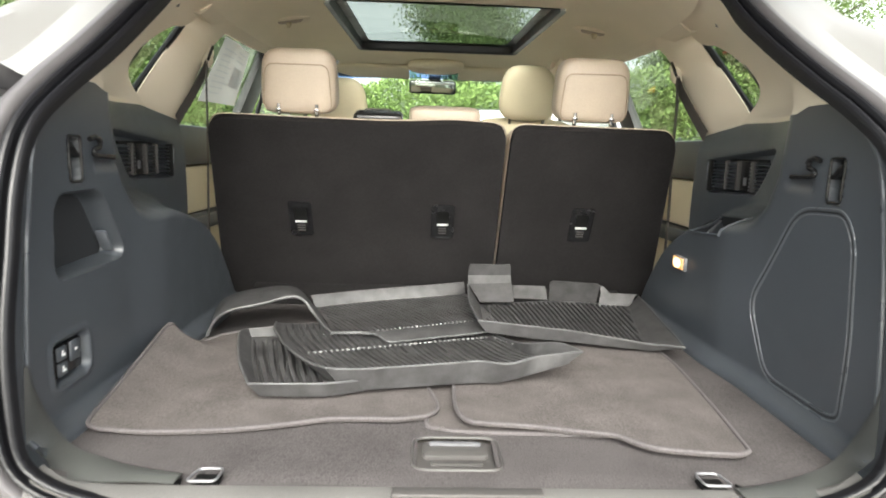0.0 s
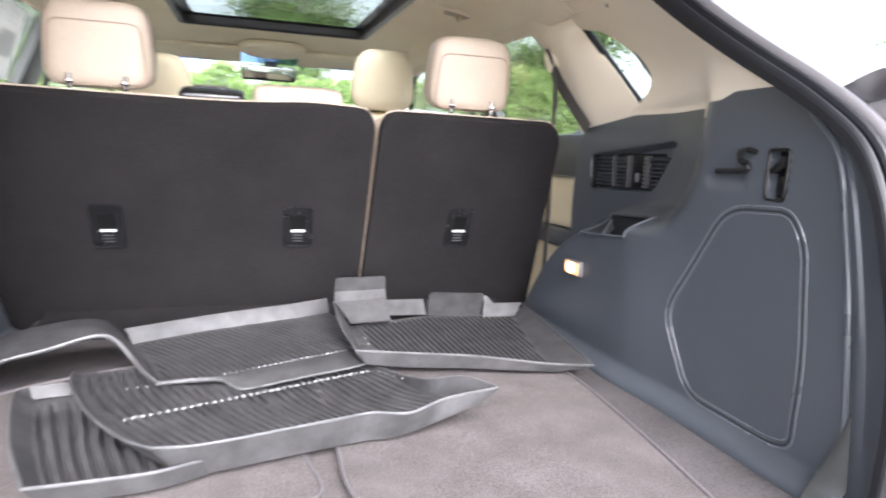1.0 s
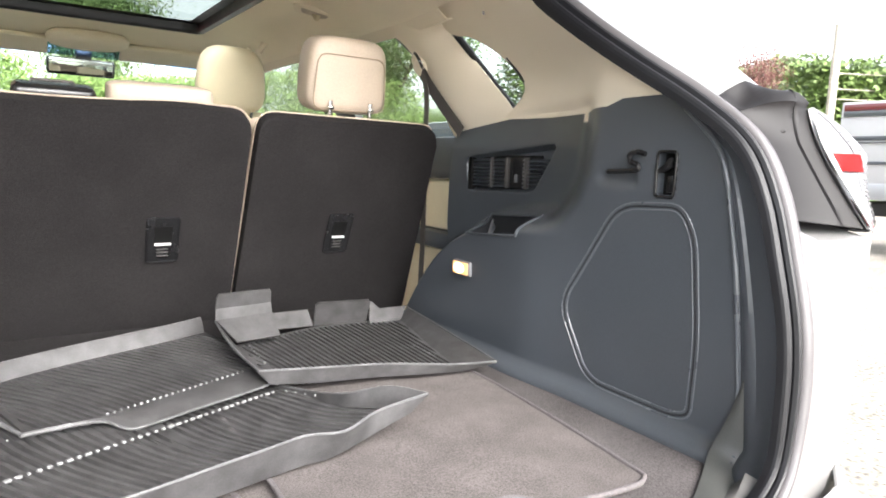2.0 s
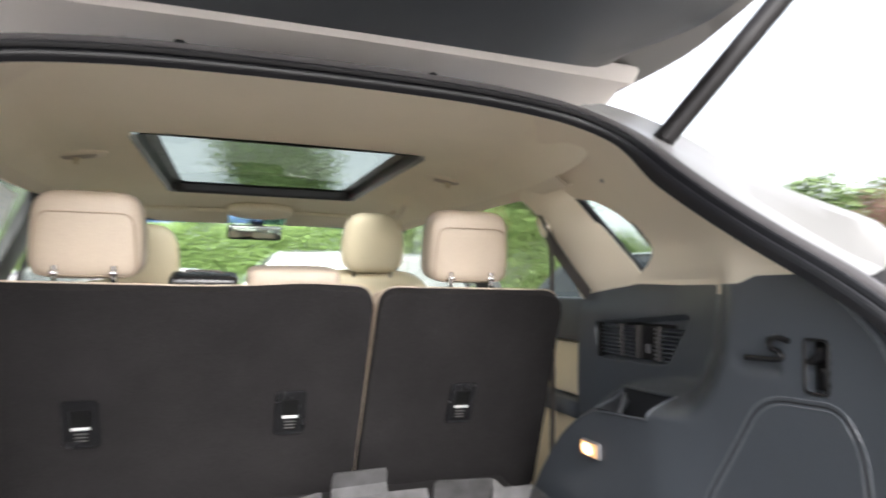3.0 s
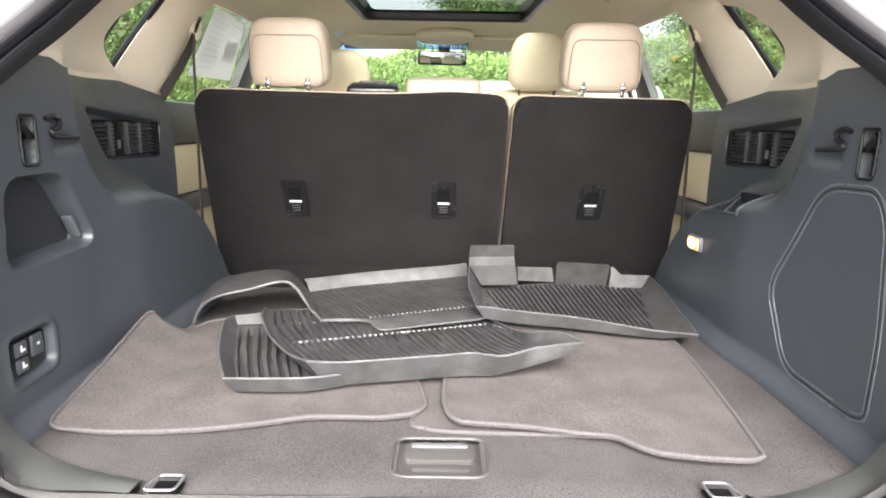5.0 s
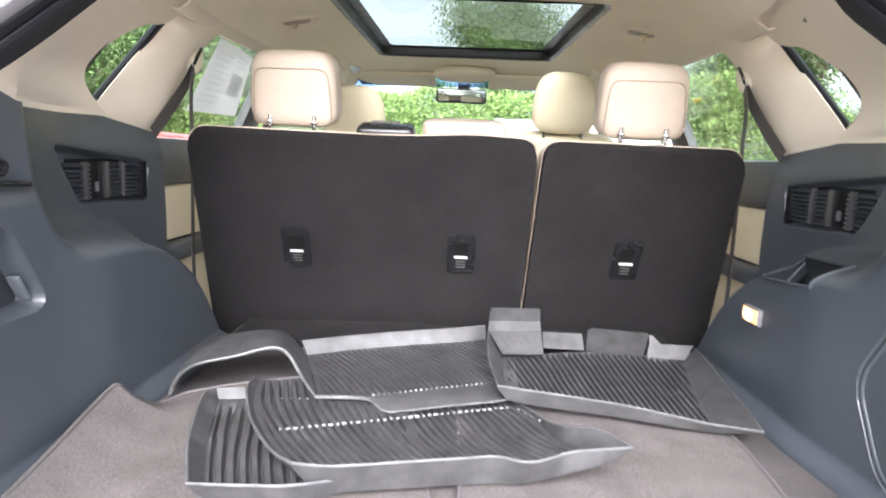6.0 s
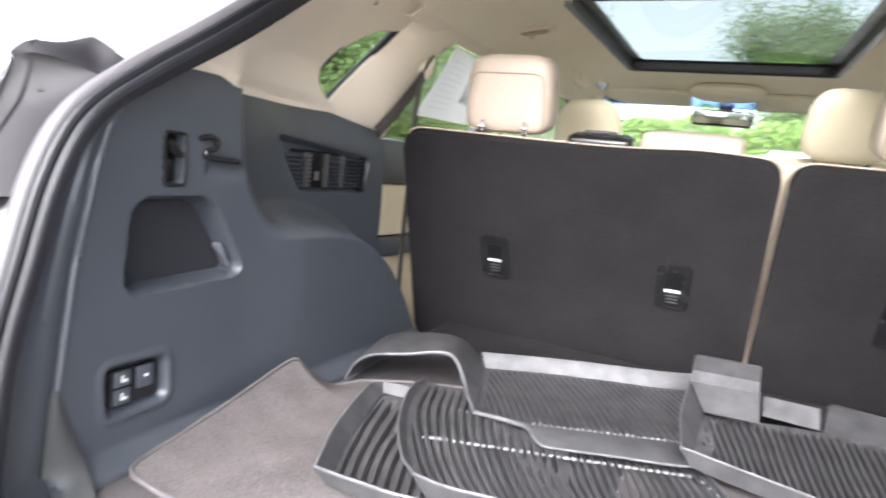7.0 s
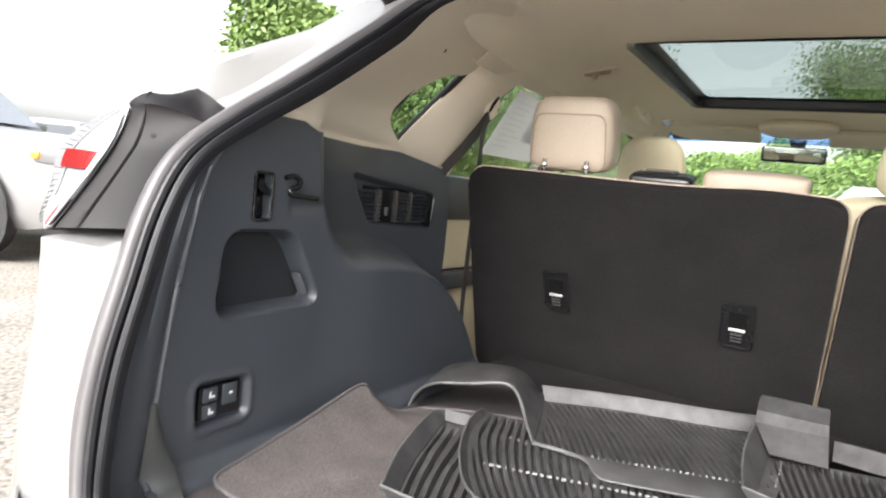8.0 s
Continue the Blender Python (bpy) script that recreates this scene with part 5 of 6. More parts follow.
# front seats
for x, top, word in ((0.385, 1.622, "tall"), (-0.425, 1.545, "lowered")):
    st = thing("front_seat", "cream leather front seat with " + word + " rounded headrest", "car seat", (x, 2.95, 0.55), "front seats")
    low = 1.622 - top
    part("backrest", cushion(bmesh.new(), (x, 2.92, 1.10 - low * 0.6), (0.52, 0.17, 0.62), Matrix.Rotation(radians(16), 3, "X"), 5.0, 28, 16), M_CREAM, st)
    part("seat", cushion(bmesh.new(), (x, 3.20, 0.80), (0.54, 0.56, 0.20), None, 5.0), M_CREAM, st)
    turn, c = Matrix.Rotation(radians(10), 3, "X"), (x, 2.79, top - 0.112)
    rest = part("headrest", shaped(cushion(bmesh.new(), c, (0.246, 0.11, 0.232), turn, 3.8, 36, 20), c, turn, 0.20, 0.232), M_CREAM, st, "rounded cream headrest")
    for dx in (-0.072, 0.072):
        part("post", tube(bmesh.new(), [(x + dx, 2.785, top - 0.20), (x + dx, 2.80, top - 0.31)], 0.007, 8), M_CHROME, rest, "chrome headrest post")
    part("pedestal", box(bmesh.new(), (x, 3.2, 0.62), (0.44, 0.46, 0.18), 0.02), M_DASH, st)


# seat belts
def seat_belt(s):
    b = thing("seat_belt", "dark seat belt hanging from a beige pillar guide", "seat belt", (0.72 * s, 2.0, 1.515), "seat belts")

    def ribbon(pts, w, across):
        rows = [[flip(Vector(p) + Vector(across) * w * k, s) for k in (-0.5, 0, 0.5)] for p in resample(pts, 16)]
        return thicken(grid(bmesh.new(), rows), 0.0018)
    part("webbing", ribbon([(0.714, 2.020, 1.512), (0.720, 1.970, 1.453), (0.732, 1.905, 1.385), (0.748, 1.840, 1.318)], 0.036, (0.03, 0.72, -0.69)), M_BELT, b)
    part("webbing", ribbon([(0.716, 2.010, 1.500), (0.706, 1.965, 1.462), (0.703, 1.950, 1.42), (0.702, 1.950, 1.34), (0.707, 1.960, 1.24), (0.713, 1.968, 1.10), (0.716, 1.975, 0.97), (0.715, 1.980, 0.85)], 0.040, (0.22, 0.97, 0.0)), M_BELT, b)
    g = part("guide", cushion(bmesh.new(), flip((0.722, 2.016, 1.508), s), (0.034, 0.058, 0.050), Matrix.Rotation(radians(35), 3, "X"), 3.0), M_BEIGE, b, "beige plastic belt guide")
    part("cover", cushion(bmesh.new(), flip((0.724, 2.034, 1.536), s), (0.030, 0.052, 0.060), Matrix.Rotation(radians(35), 3, "X"), 3.0), M_BEIGE, g)
    part("ring", tube(bmesh.new(), [flip(p, s) for p in ((0.710, 1.992, 1.500), (0.704, 2.000, 1.522), (0.703, 2.018, 1.540), (0.708, 2.034, 1.546))], 0.0045, 8), M_GLOSSY, g, "dark gap round the guide")


for s in (1, -1):
    seat_belt(s)

# coat hooks, grab handles
for s in (1, -1):
    c = thing("coat_hook", "beige coat hook plate under the headliner", "coat hook", (0.56 * s, 2.41, 1.69), "coat hooks")
    outline = [tuple(p) for p in round_poly([(-0.085, -0.035), (0.085, -0.035), (0.055, 0.045), (-0.055, 0.045)], 0.022)]
    tilt = Matrix.Rotation(radians(9 * s), 3, "Y")
    part("plate", prism(bmesh.new(), outline, lambda a, b, h: Vector((0.555 * s, 2.415, 1.709)) + tilt @ Vector((a, b, -h)), -0.012, 0.010, 0.005), M_BEIGE, c)
    # darker tan puts the dish's shade into the colour
    part("dish", prism(bmesh.new(), [(a * 0.62, b * 0.55) for a, b in outline], lambda a, b, h: Vector((0.555 * s, 2.415, 1.709)) + tilt @ Vector((a, b, -h)), 0.010, 0.0115), M_LEATHER, c, "shaded dish round the hook")
    part("hook", tube(bmesh.new(), spline([(0.555 * s, 2.425, 1.700), (0.555 * s, 2.405, 1.683), (0.555 * s, 2.392, 1.679), (0.555 * s, 2.385, 1.689)], 4), 0.0065, 8), M_CREAM, c)
    g = thing("grab_handle", "beige ceiling grab handle by the front seat", "grab handle", (0.55 * s, 3.1, 1.68), "grab handles")
    part("grip", tube(bmesh.new(), [(x * s, y, z) for x, y, z in ((0.575, 3.00, 1.690), (0.555, 3.00, 1.655), (0.552, 3.03, 1.645), (0.552, 3.17, 1.648), (0.555, 3.20, 1.66), (0.575, 3.20, 1.695))], 0.013, 10), M_BEIGE, g)

# paper on the window
pap = thing("window_sticker", "white printed sheet stuck inside the rear door window", "paper sheet", (-0.76, 2.4, 1.5))
C = [Vector((-0.716, 2.195, 1.604)), Vector((-0.716, 2.490, 1.594)), Vector((-0.774, 2.474, 1.398)), Vector((-0.776, 2.085, 1.388))]


def sheet(u, v, h=0.0):
    a, b = C[0].lerp(C[1], u), C[3].lerp(C[2], u)
    return a.lerp(b, v) + Vector((h + 0.006 * math.sin(u * 5), 0, 0))


page = part("page", thicken(grid(bmesh.new(), [[sheet(i / 8, j / 8) for i in range(9)] for j in range(9)]), 0.0008), M_PAPER, pap)


def bar(u0, u1, v0, v1):
    part("print_bar", grid(bmesh.new(), [[sheet(u0 + (u1 - u0) * i / 4, v0 + (v1 - v0) * j, 0.002) for i in range(5)] for j in range(2)]), M_INK, page, smooth=False)


bar(0.55, 0.92, 0.36, 0.70)
for k in range(9):
    bar(0.08, 0.46 - 0.05 * (k % 3), 0.16 + 0.085 * k, 0.18 + 0.085 * k)
for k in range(3):
    bar(0.55, 0.9 - 0.1 * (k % 2), 0.10 + 0.07 * k, 0.12 + 0.07 * k)


# ---- floor mats ----
def coons(bottom, right, top, left, ns, nt):
    """A patch between four edge lines; bottom and top run left to right, left and right run from bottom to top."""
    b, t = resample(spline(bottom, 6), ns), resample(spline(top, 6), ns)
    l, r = resample(spline(left, 6), nt), resample(spline(right, 6), nt)
    rows = []
    for j in range(nt + 1):
        v = j / nt
        row = []
        for i in range(ns + 1):
            u = i / ns
            p = b[i] * (1 - v) + t[i] * v + l[j] * (1 - u) + r[j] * u
            p -= b[0] * (1 - u) * (1 - v) + b[-1] * u * (1 - v) + t[0] * (1 - u) * v + t[-1] * u * v
            row.append(p)
        rows.append(row)
    return rows


def carpet_mat(label, bottom, right, top, left, seed, curl=False):
    rows = coons(bottom, right, top, left, 60, 60)
    if curl:
        # only the strip along the side panel rides up
        for r in rows:
            for i, p in enumerate(r):
                p.z = Z1 + (r[0].z - Z1 if i == 0 else max(p.z - Z1, 0)) * max(0.0, 1 - i / 60 * 4.5) ** 1.6
    for j, r in enumerate(rows):
        for i, p in enumerate(r):
            p.z += 0.0025 * noise.noise(Vector((p.x * 6 + seed, p.y * 6, 0)))
    m = thing("carpet_floor_mat", label, "floor mat", tuple(rows[30][30]), "carpet floor mats")
    edge = [p.copy() for p in rows[0]] + [r[-1].copy() for r in rows[1:]] + [p.copy() for p in rows[-1][-2::-1]] + [r[0].copy() for r in rows[-2:0:-1]]
    part("carpet", thicken(grid(bmesh.new(), rows), 0.006), M_MATCARPET, m)
    part("binding", tube(bmesh.new(), edge, 0.0037, 8, True), M_BINDING, m, "stitched grey edge binding")


Z1 = 0.795
carpet_mat("grey carpet floor mat lying under another mat on the cargo floor",
           [(-0.025, 1.056, 0.7885), (0.02, 1.046, 0.7885), (0.20, 1.04, 0.7885), (0.30, 1.05, 0.7885), (0.45, 1.15, 0.7885), (0.478, 1.20, 0.7885)],
           [(0.478, 1.20, 0.7885), (0.515, 1.32, 0.7885), (0.520, 1.45, 0.7885), (0.50, 1.70, 0.7885)],
           [(-0.06, 1.70, 0.7885), (0.2, 1.72, 0.7885), (0.50, 1.70, 0.7885)],
           [(-0.025, 1.056, 0.7885), (-0.045, 1.075, 0.7885), (-0.04, 1.2, 0.7885), (-0.06, 1.70, 0.7885)], 3)
Z2 = 0.803
carpet_mat("grey carpet mat with cut-in front edge on the cargo floor",
           [(0.035, 1.052, Z2), (0.12, 1.040, Z2), (0.213, 1.021, Z2), (0.262, 1.012, Z2), (0.285, 0.990, Z2), (0.315, 0.968, Z2), (0.38, 0.955, Z2), (0.440, 0.950, Z2)],
           [(0.440, 0.950, Z2), (0.459, 0.960, Z2), (0.466, 0.985, Z2), (0.490, 1.181, Z2), (0.506, 1.391, Z2), (0.49, 1.68, Z2)],
           [(0.0, 1.70, Z2), (0.2, 1.72, Z2), (0.49, 1.68, Z2)],
           [(0.035, 1.052, Z2), (0.014, 1.075, Z2), (0.006, 1.138, Z2), (0.008, 1.249, Z2), (0.0, 1.70, Z2)], 7)
carpet_mat("grey carpet floor mat with one edge riding up the side panel",
           [(-0.578, 1.026, Z1), (-0.50, 1.018, Z1), (-0.371, 1.030, Z1), (-0.290, 1.050, Z1), (-0.214, 1.076, Z1), (-0.150, 1.078, Z1), (-0.097, 1.076, Z1), (-0.048, 1.088, Z1)],
           [(-0.048, 1.088, Z1), (-0.028, 1.110, Z1), (-0.026, 1.149, Z1), (-0.042, 1.232, Z1), (-0.07, 1.45, Z1), (-0.09, 1.65, Z1)],
           [(-0.545, 1.535, Z1), (-0.45, 1.60, Z1), (-0.3, 1.66, Z1), (-0.09, 1.65, Z1)],
           [(-0.578, 1.026, Z1), (-0.596, 1.034, 0.798), (-0.604, 1.055, 0.801), (-0.606, 1.10, 0.808), (-0.607, 1.20, 0.827), (-0.608, 1.32, 0.853), (-0.606, 1.376, 0.864), (-0.600, 1.392, 0.863), (-0.592, 1.425, 0.828), (-0.575, 1.465, 0.800), (-0.560, 1.495, 0.796), (-0.545, 1.535, Z1)], 11, True)


def rubber_mat(label, edges, ribs, rims, skew=0.0, nt=36, rib_end=(0.05, 0.95), jog=0.0, bulge=0.0):
    """A ribbed rubber tray. edges: front, right, back, left of its floor; rims: the top line of the lip on each edge, or None."""
    ns = ribs * 9
    flat = coons(*edges, ns, nt)
    rows = []
    # the columns follow the ribs, so that each rib keeps its clean edge
    for j in range(nt + 1):
        v = j / nt
        row = []
        for i in range(ns + int(skew * 9) + 1):
            u = (i / 9 - skew * v) / ribs
            u -= jog * noise.noise(Vector((u * 7, 1.5, skew))) * smooth01((v - 0.48) / 0.05) / ribs
            u = min(max(u, 0.0), 1.0)
            x = u * ns
            k = min(int(x), ns - 1)
            p = flat[j][k].lerp(flat[j][k + 1], x - k)
            w = smooth01((v - rib_end[0]) / 0.03) * smooth01((rib_end[1] - v) / 0.03) * smooth01((u - 0.02) / 0.01) * smooth01((0.98 - u) / 0.01)
            p.z -= w * 0.011 * smooth01((-math.sin(2 * math.pi * i / 9) - 0.20) / 0.35)
            p.x += 0.00001 * i
            row.append(p)
        rows.append(row)
    m = thing("rubber_floor_mat", label, "floor mat", tuple(flat[nt // 2][ns // 2]), "rubber floor mats")
    part("tray", thicken(grid(bmesh.new(), rows), 0.003), M_RUBBER, m)
    lines = (flat[0], [r[-1] for r in flat], flat[-1], [r[0] for r in flat])
    for line, rim in zip(lines, rims):
        if not rim:
            continue
        foot, top = resample(line, 60), resample(spline(rim, 6), 60)
        rws = []
        for a, b in zip(foot, top):
            rws.append([a.lerp(b, k / 6) + Vector((0, 0, bulge * math.sin(math.pi * k / 6))) for k in range(7)])
        part("lip", thicken(grid(bmesh.new(), rws), 0.003), M_RUBBER, m)
        part("rim", tube(bmesh.new(), top, 0.0024, 6), M_RUBBEREDGE, m, "thin rim with the edge shine in its colour")
    return m


def nub_row(m, a, b, count, size=0.0055):
    """A row of small studs between two points, glints put into their colour."""
    a, b = Vector(a), Vector(b)
    turn = Matrix.Rotation(math.atan2(b.y - a.y, b.x - a.x), 3, "Z")
    rnd = random.Random(count)
    for k in range(count):
        p = a.lerp(b, k / (count - 1))
        part("nub", box(bmesh.new(), p, (size * rnd.uniform(0.5, 1.3), size * rnd.uniform(0.5, 0.95), 0.004), 0.001, turn, 1), M_NUB, m)


ZA = 0.812
mat_a = rubber_mat("small black rubber mat with grooves and upturned rim",
           ([(-0.350, 1.150, 0.805), (-0.206, 1.162, 0.805), (-0.04, 1.26, 0.808)], [(-0.04, 1.26, 0.808), (-0.07, 1.38, ZA), (-0.10, 1.50, ZA)],
            [(-0.455, 1.470, ZA), (-0.30, 1.49, ZA), (-0.10, 1.50, ZA)], [(-0.350, 1.150, 0.805), (-0.397, 1.27, ZA), (-0.455, 1.470, ZA)]),
           19, ([(-0.368, 1.140, 0.830), (-0.29, 1.142, 0.830), (-0.206, 1.157, 0.828), (-0.05, 1.250, 0.815)], None,
                [(-0.462, 1.482, 0.828), (-0.41, 1.490, 0.828), (-0.385, 1.493, 0.812), (-0.30, 1.502, 0.806), (-0.10, 1.512, 0.805)], [(-0.368, 1.140, 0.830), (-0.420, 1.264, 0.832), (-0.470, 1.44, 0.831), (-0.462, 1.482, 0.828)]), rib_end=(0.03, 0.93), jog=0.4)
mat_b = rubber_mat("black ribbed rubber mat with dotted cross row and front lip",
           ([(-0.200, 1.180, 0.808), (-0.172, 1.178, 0.807), (-0.063, 1.200, 0.808), (0.05, 1.219, 0.810), (0.108, 1.219, 0.814), (0.232, 1.222, 0.852)], [(0.232, 1.222, 0.852), (0.172, 1.34, 0.828), (0.145, 1.45, 0.818), (0.10, 1.58, 0.808)],
            [(-0.402, 1.560, 0.822), (-0.2, 1.60, 0.810), (0.10, 1.58, 0.808)], [(-0.200, 1.180, 0.808), (-0.262, 1.230, 0.826), (-0.322, 1.320, 0.831), (-0.371, 1.426, 0.829), (-0.402, 1.560, 0.822)]),
           32, ([(-0.232, 1.172, 0.850), (-0.172, 1.169, 0.850), (-0.063, 1.193, 0.850), (0.003, 1.204, 0.852), (0.060, 1.212, 0.854), (0.112, 1.202, 0.853), (0.174, 1.222, 0.862), (0.258, 1.215, 0.876)],
                [(0.258, 1.215, 0.876), (0.224, 1.280, 0.872), (0.172, 1.34, 0.850), (0.145, 1.45, 0.824), (0.10, 1.58, 0.812)], None,
                [(-0.232, 1.172, 0.850), (-0.275, 1.216, 0.846), (-0.335, 1.314, 0.842), (-0.381, 1.422, 0.838), (-0.405, 1.50, 0.832), (-0.414, 1.556, 0.825)]), skew=2.2, rib_end=(0.055, 0.98), jog=0.2)
nub_row(mat_b, (-0.292, 1.326, 0.826), (0.098, 1.472, 0.822), 36, 0.0075)
nub_row(mat_b, (0.118, 1.46, 0.824), (0.172, 1.37, 0.831), 6, 0.004)
ZC = 0.828
mat_c = rubber_mat("large black ribbed rubber mat with pale upturned back edge",
           ([(-0.266, 1.482, 0.826), (-0.162, 1.482, ZC), (-0.05, 1.523, 0.830), (0.068, 1.566, 0.832), (0.13, 1.59, 0.832)], [(0.13, 1.59, 0.832), (0.11, 1.74, 0.830), (0.075, 1.890, 0.828)],
            [(-0.352, 1.752, 0.812), (-0.20, 1.815, 0.817), (0.0, 1.868, 0.824), (0.075, 1.890, 0.828)], [(-0.266, 1.482, 0.826), (-0.295, 1.58, 0.824), (-0.325, 1.67, 0.818), (-0.352, 1.752, 0.812)]),
           31, ([(-0.268, 1.474, 0.823), (-0.200, 1.474, 0.825), (-0.162, 1.466, 0.825), (-0.132, 1.437, 0.818), (-0.09, 1.443, 0.819), (-0.02, 1.463, 0.822), (0.080, 1.490, 0.826), (0.125, 1.512, 0.830)], None,
                [(-0.367, 1.762, 0.842), (-0.20, 1.829, 0.848), (0.0, 1.883, 0.856), (0.072, 1.905, 0.860)], None), skew=5.5, rib_end=(0.02, 0.96), jog=0.3, bulge=0.003)
nub_row(mat_c, (-0.158, 1.482, 0.831), (0.072, 1.566, 0.835), 24, 0.0045)
# its arched end
arch = [[(-0.572, 1.520, 0.797), (-0.560, 1.522, 0.826), (-0.540, 1.525, 0.848), (-0.510, 1.530, 0.862), (-0.45, 1.545, 0.873), (-0.392, 1.560, 0.887), (-0.362, 1.565, 0.887), (-0.338, 1.555, 0.874), (-0.318, 1.540, 0.852), (-0.295, 1.512, 0.835), (-0.266, 1.474, 0.824)],
        [(-0.610, 1.68, 0.797), (-0.600, 1.68, 0.826), (-0.580, 1.68, 0.850), (-0.545, 1.68, 0.868), (-0.49, 1.70, 0.877), (-0.435, 1.715, 0.881), (-0.400, 1.72, 0.876), (-0.380, 1.735, 0.856), (-0.370, 1.75, 0.836), (-0.362, 1.755, 0.822), (-0.352, 1.755, 0.812)]]
front_line, back_line = resample(spline(arch[0], 6), 44), resample(spline(arch[1], 6), 44)
bm = grid(bmesh.new(), [[a.lerp(b, k / 12) + Vector((0, 0, 0.004 * math.sin(math.pi * k / 12))) for k in range(13)] for a, b in zip(front_line, back_line)])
part("arched_end", thicken(bm, 0.004), M_RUBBER, mat_c, "arched end of the mat, curling up from the floor")
part("rim", tube(bmesh.new(), front_line, 0.0034, 8), M_RUBBEREDGE, mat_c, "thin rim with the edge shine in its colour")

mat_d = rubber_mat("black ribbed rubber mat with pale upright tabs along its back",
           ([(0.100, 1.490, 0.832), (0.19, 1.480, 0.823), (0.303, 1.463, 0.819), (0.38, 1.446, 0.816), (0.475, 1.426, 0.813)], [(0.475, 1.426, 0.813), (0.505, 1.60, 0.817), (0.535, 1.72, 0.817), (0.562, 1.832, 0.815)],
            [(0.108, 1.745, 0.832), (0.20, 1.785, 0.830), (0.32, 1.830, 0.826), (0.46, 1.846, 0.819), (0.562, 1.832, 0.815)], [(0.100, 1.490, 0.832), (0.102, 1.60, 0.832), (0.108, 1.745, 0.832)]),
           31, ([(0.080, 1.488, 0.858), (0.19, 1.474, 0.851), (0.303, 1.456, 0.845), (0.38, 1.438, 0.838), (0.456, 1.420, 0.831), (0.545, 1.402, 0.828)],
                [(0.545, 1.402, 0.828), (0.556, 1.48, 0.830), (0.566, 1.60, 0.835), (0.582, 1.74, 0.840), (0.590, 1.84, 0.843)], None,
                [(0.080, 1.488, 0.858), (0.068, 1.62, 0.870), (0.074, 1.772, 0.883)]), skew=4.5, rib_end=(0.05, 0.97), jog=0.3)
nub_row(mat_d, (0.130, 1.72, 0.834), (0.124, 1.60, 0.834), 7, 0.004)
nub_row(mat_d, (0.24, 1.498, 0.826), (0.33, 1.488, 0.823), 8, 0.003)
nub_row(mat_d, (0.470, 1.52, 0.819), (0.466, 1.60, 0.819), 5, 0.003)


def tab(pts, label):
    """A bent upright tab: rows of left and right points from its foot to its top."""
    bm = grid(bmesh.new(), [[Vector(a).lerp(Vector(b), k / 6) for k in range(7)] for a, b in pts])
    part("tab", thicken(bm, 0.004), M_RUBBER, mat_d, label, smooth=False)


tab([((0.106, 1.724, 0.843), (0.202, 1.736, 0.842)), ((0.074, 1.772, 0.884), (0.198, 1.780, 0.888)), ((0.074, 1.774, 0.910), (0.195, 1.781, 0.912)), ((0.075, 1.766, 0.936), (0.193, 1.771, 0.938)), ((0.079, 1.764, 0.944), (0.190, 1.769, 0.945))], "wide upright tab with a bright sloping foot")
tab([((0.212, 1.818, 0.834), (0.314, 1.828, 0.828)), ((0.212, 1.845, 0.866), (0.311, 1.855, 0.863))], "low pale tab")
tab([((0.322, 1.845, 0.822), (0.465, 1.848, 0.812)), ((0.318, 1.818, 0.885), (0.466, 1.822, 0.878)), ((0.326, 1.815, 0.891), (0.460, 1.819, 0.884))], "dark square tab")
tab([((0.468, 1.830, 0.811), (0.560, 1.828, 0.804)), ((0.476, 1.846, 0.838), (0.580, 1.845, 0.838)), ((0.480, 1.850, 0.848), (0.590, 1.850, 0.846))], "pale corner tab")
tab([((0.479, 1.850, 0.847), (0.508, 1.850, 0.847)), ((0.478, 1.856, 0.868), (0.486, 1.856, 0.868))], "small peak beside the notch")

# ---- outside: ground, parked vehicles, trees ----
rows = []
for i in range(41):
    y = -400 + 20 * i
    rows.append([Vector((-400 + 20 * j, y, 0.0)) for j in range(41)])
lone("ground", grid(bmesh.new(), rows), M_ASPHALT, "worn grey-brown asphalt car park", "ground", kind="structure")
rows = [[Vector((x, y, 0.03 + 0.05 * noise.noise(Vector((x * 0.2, y * 0.2, 0))))) for x in (-60, -40, -20, -10, 0, 10, 20, 40, 60)] for y in (13.5, 16, 20, 30, 45, 70)]
lone("grass_verge", grid(bmesh.new(), rows), M_GRASS, "mown grass strip beyond the parked cars", "grass", kind="structure")
rows = [[Vector((x, y, 0.03 + 0.05 * noise.noise(Vector((x * 0.2, y * 0.2, 3))))) for x in (-60, -40, -25, -18, -14, -11.5)] for y in (-30, -15, -5, 0, 5, 13.3)]
lone("grass_bank", grid(bmesh.new(), rows), M_GRASS, "grass bank under the trees beside the car park", "grass", kind="structure")


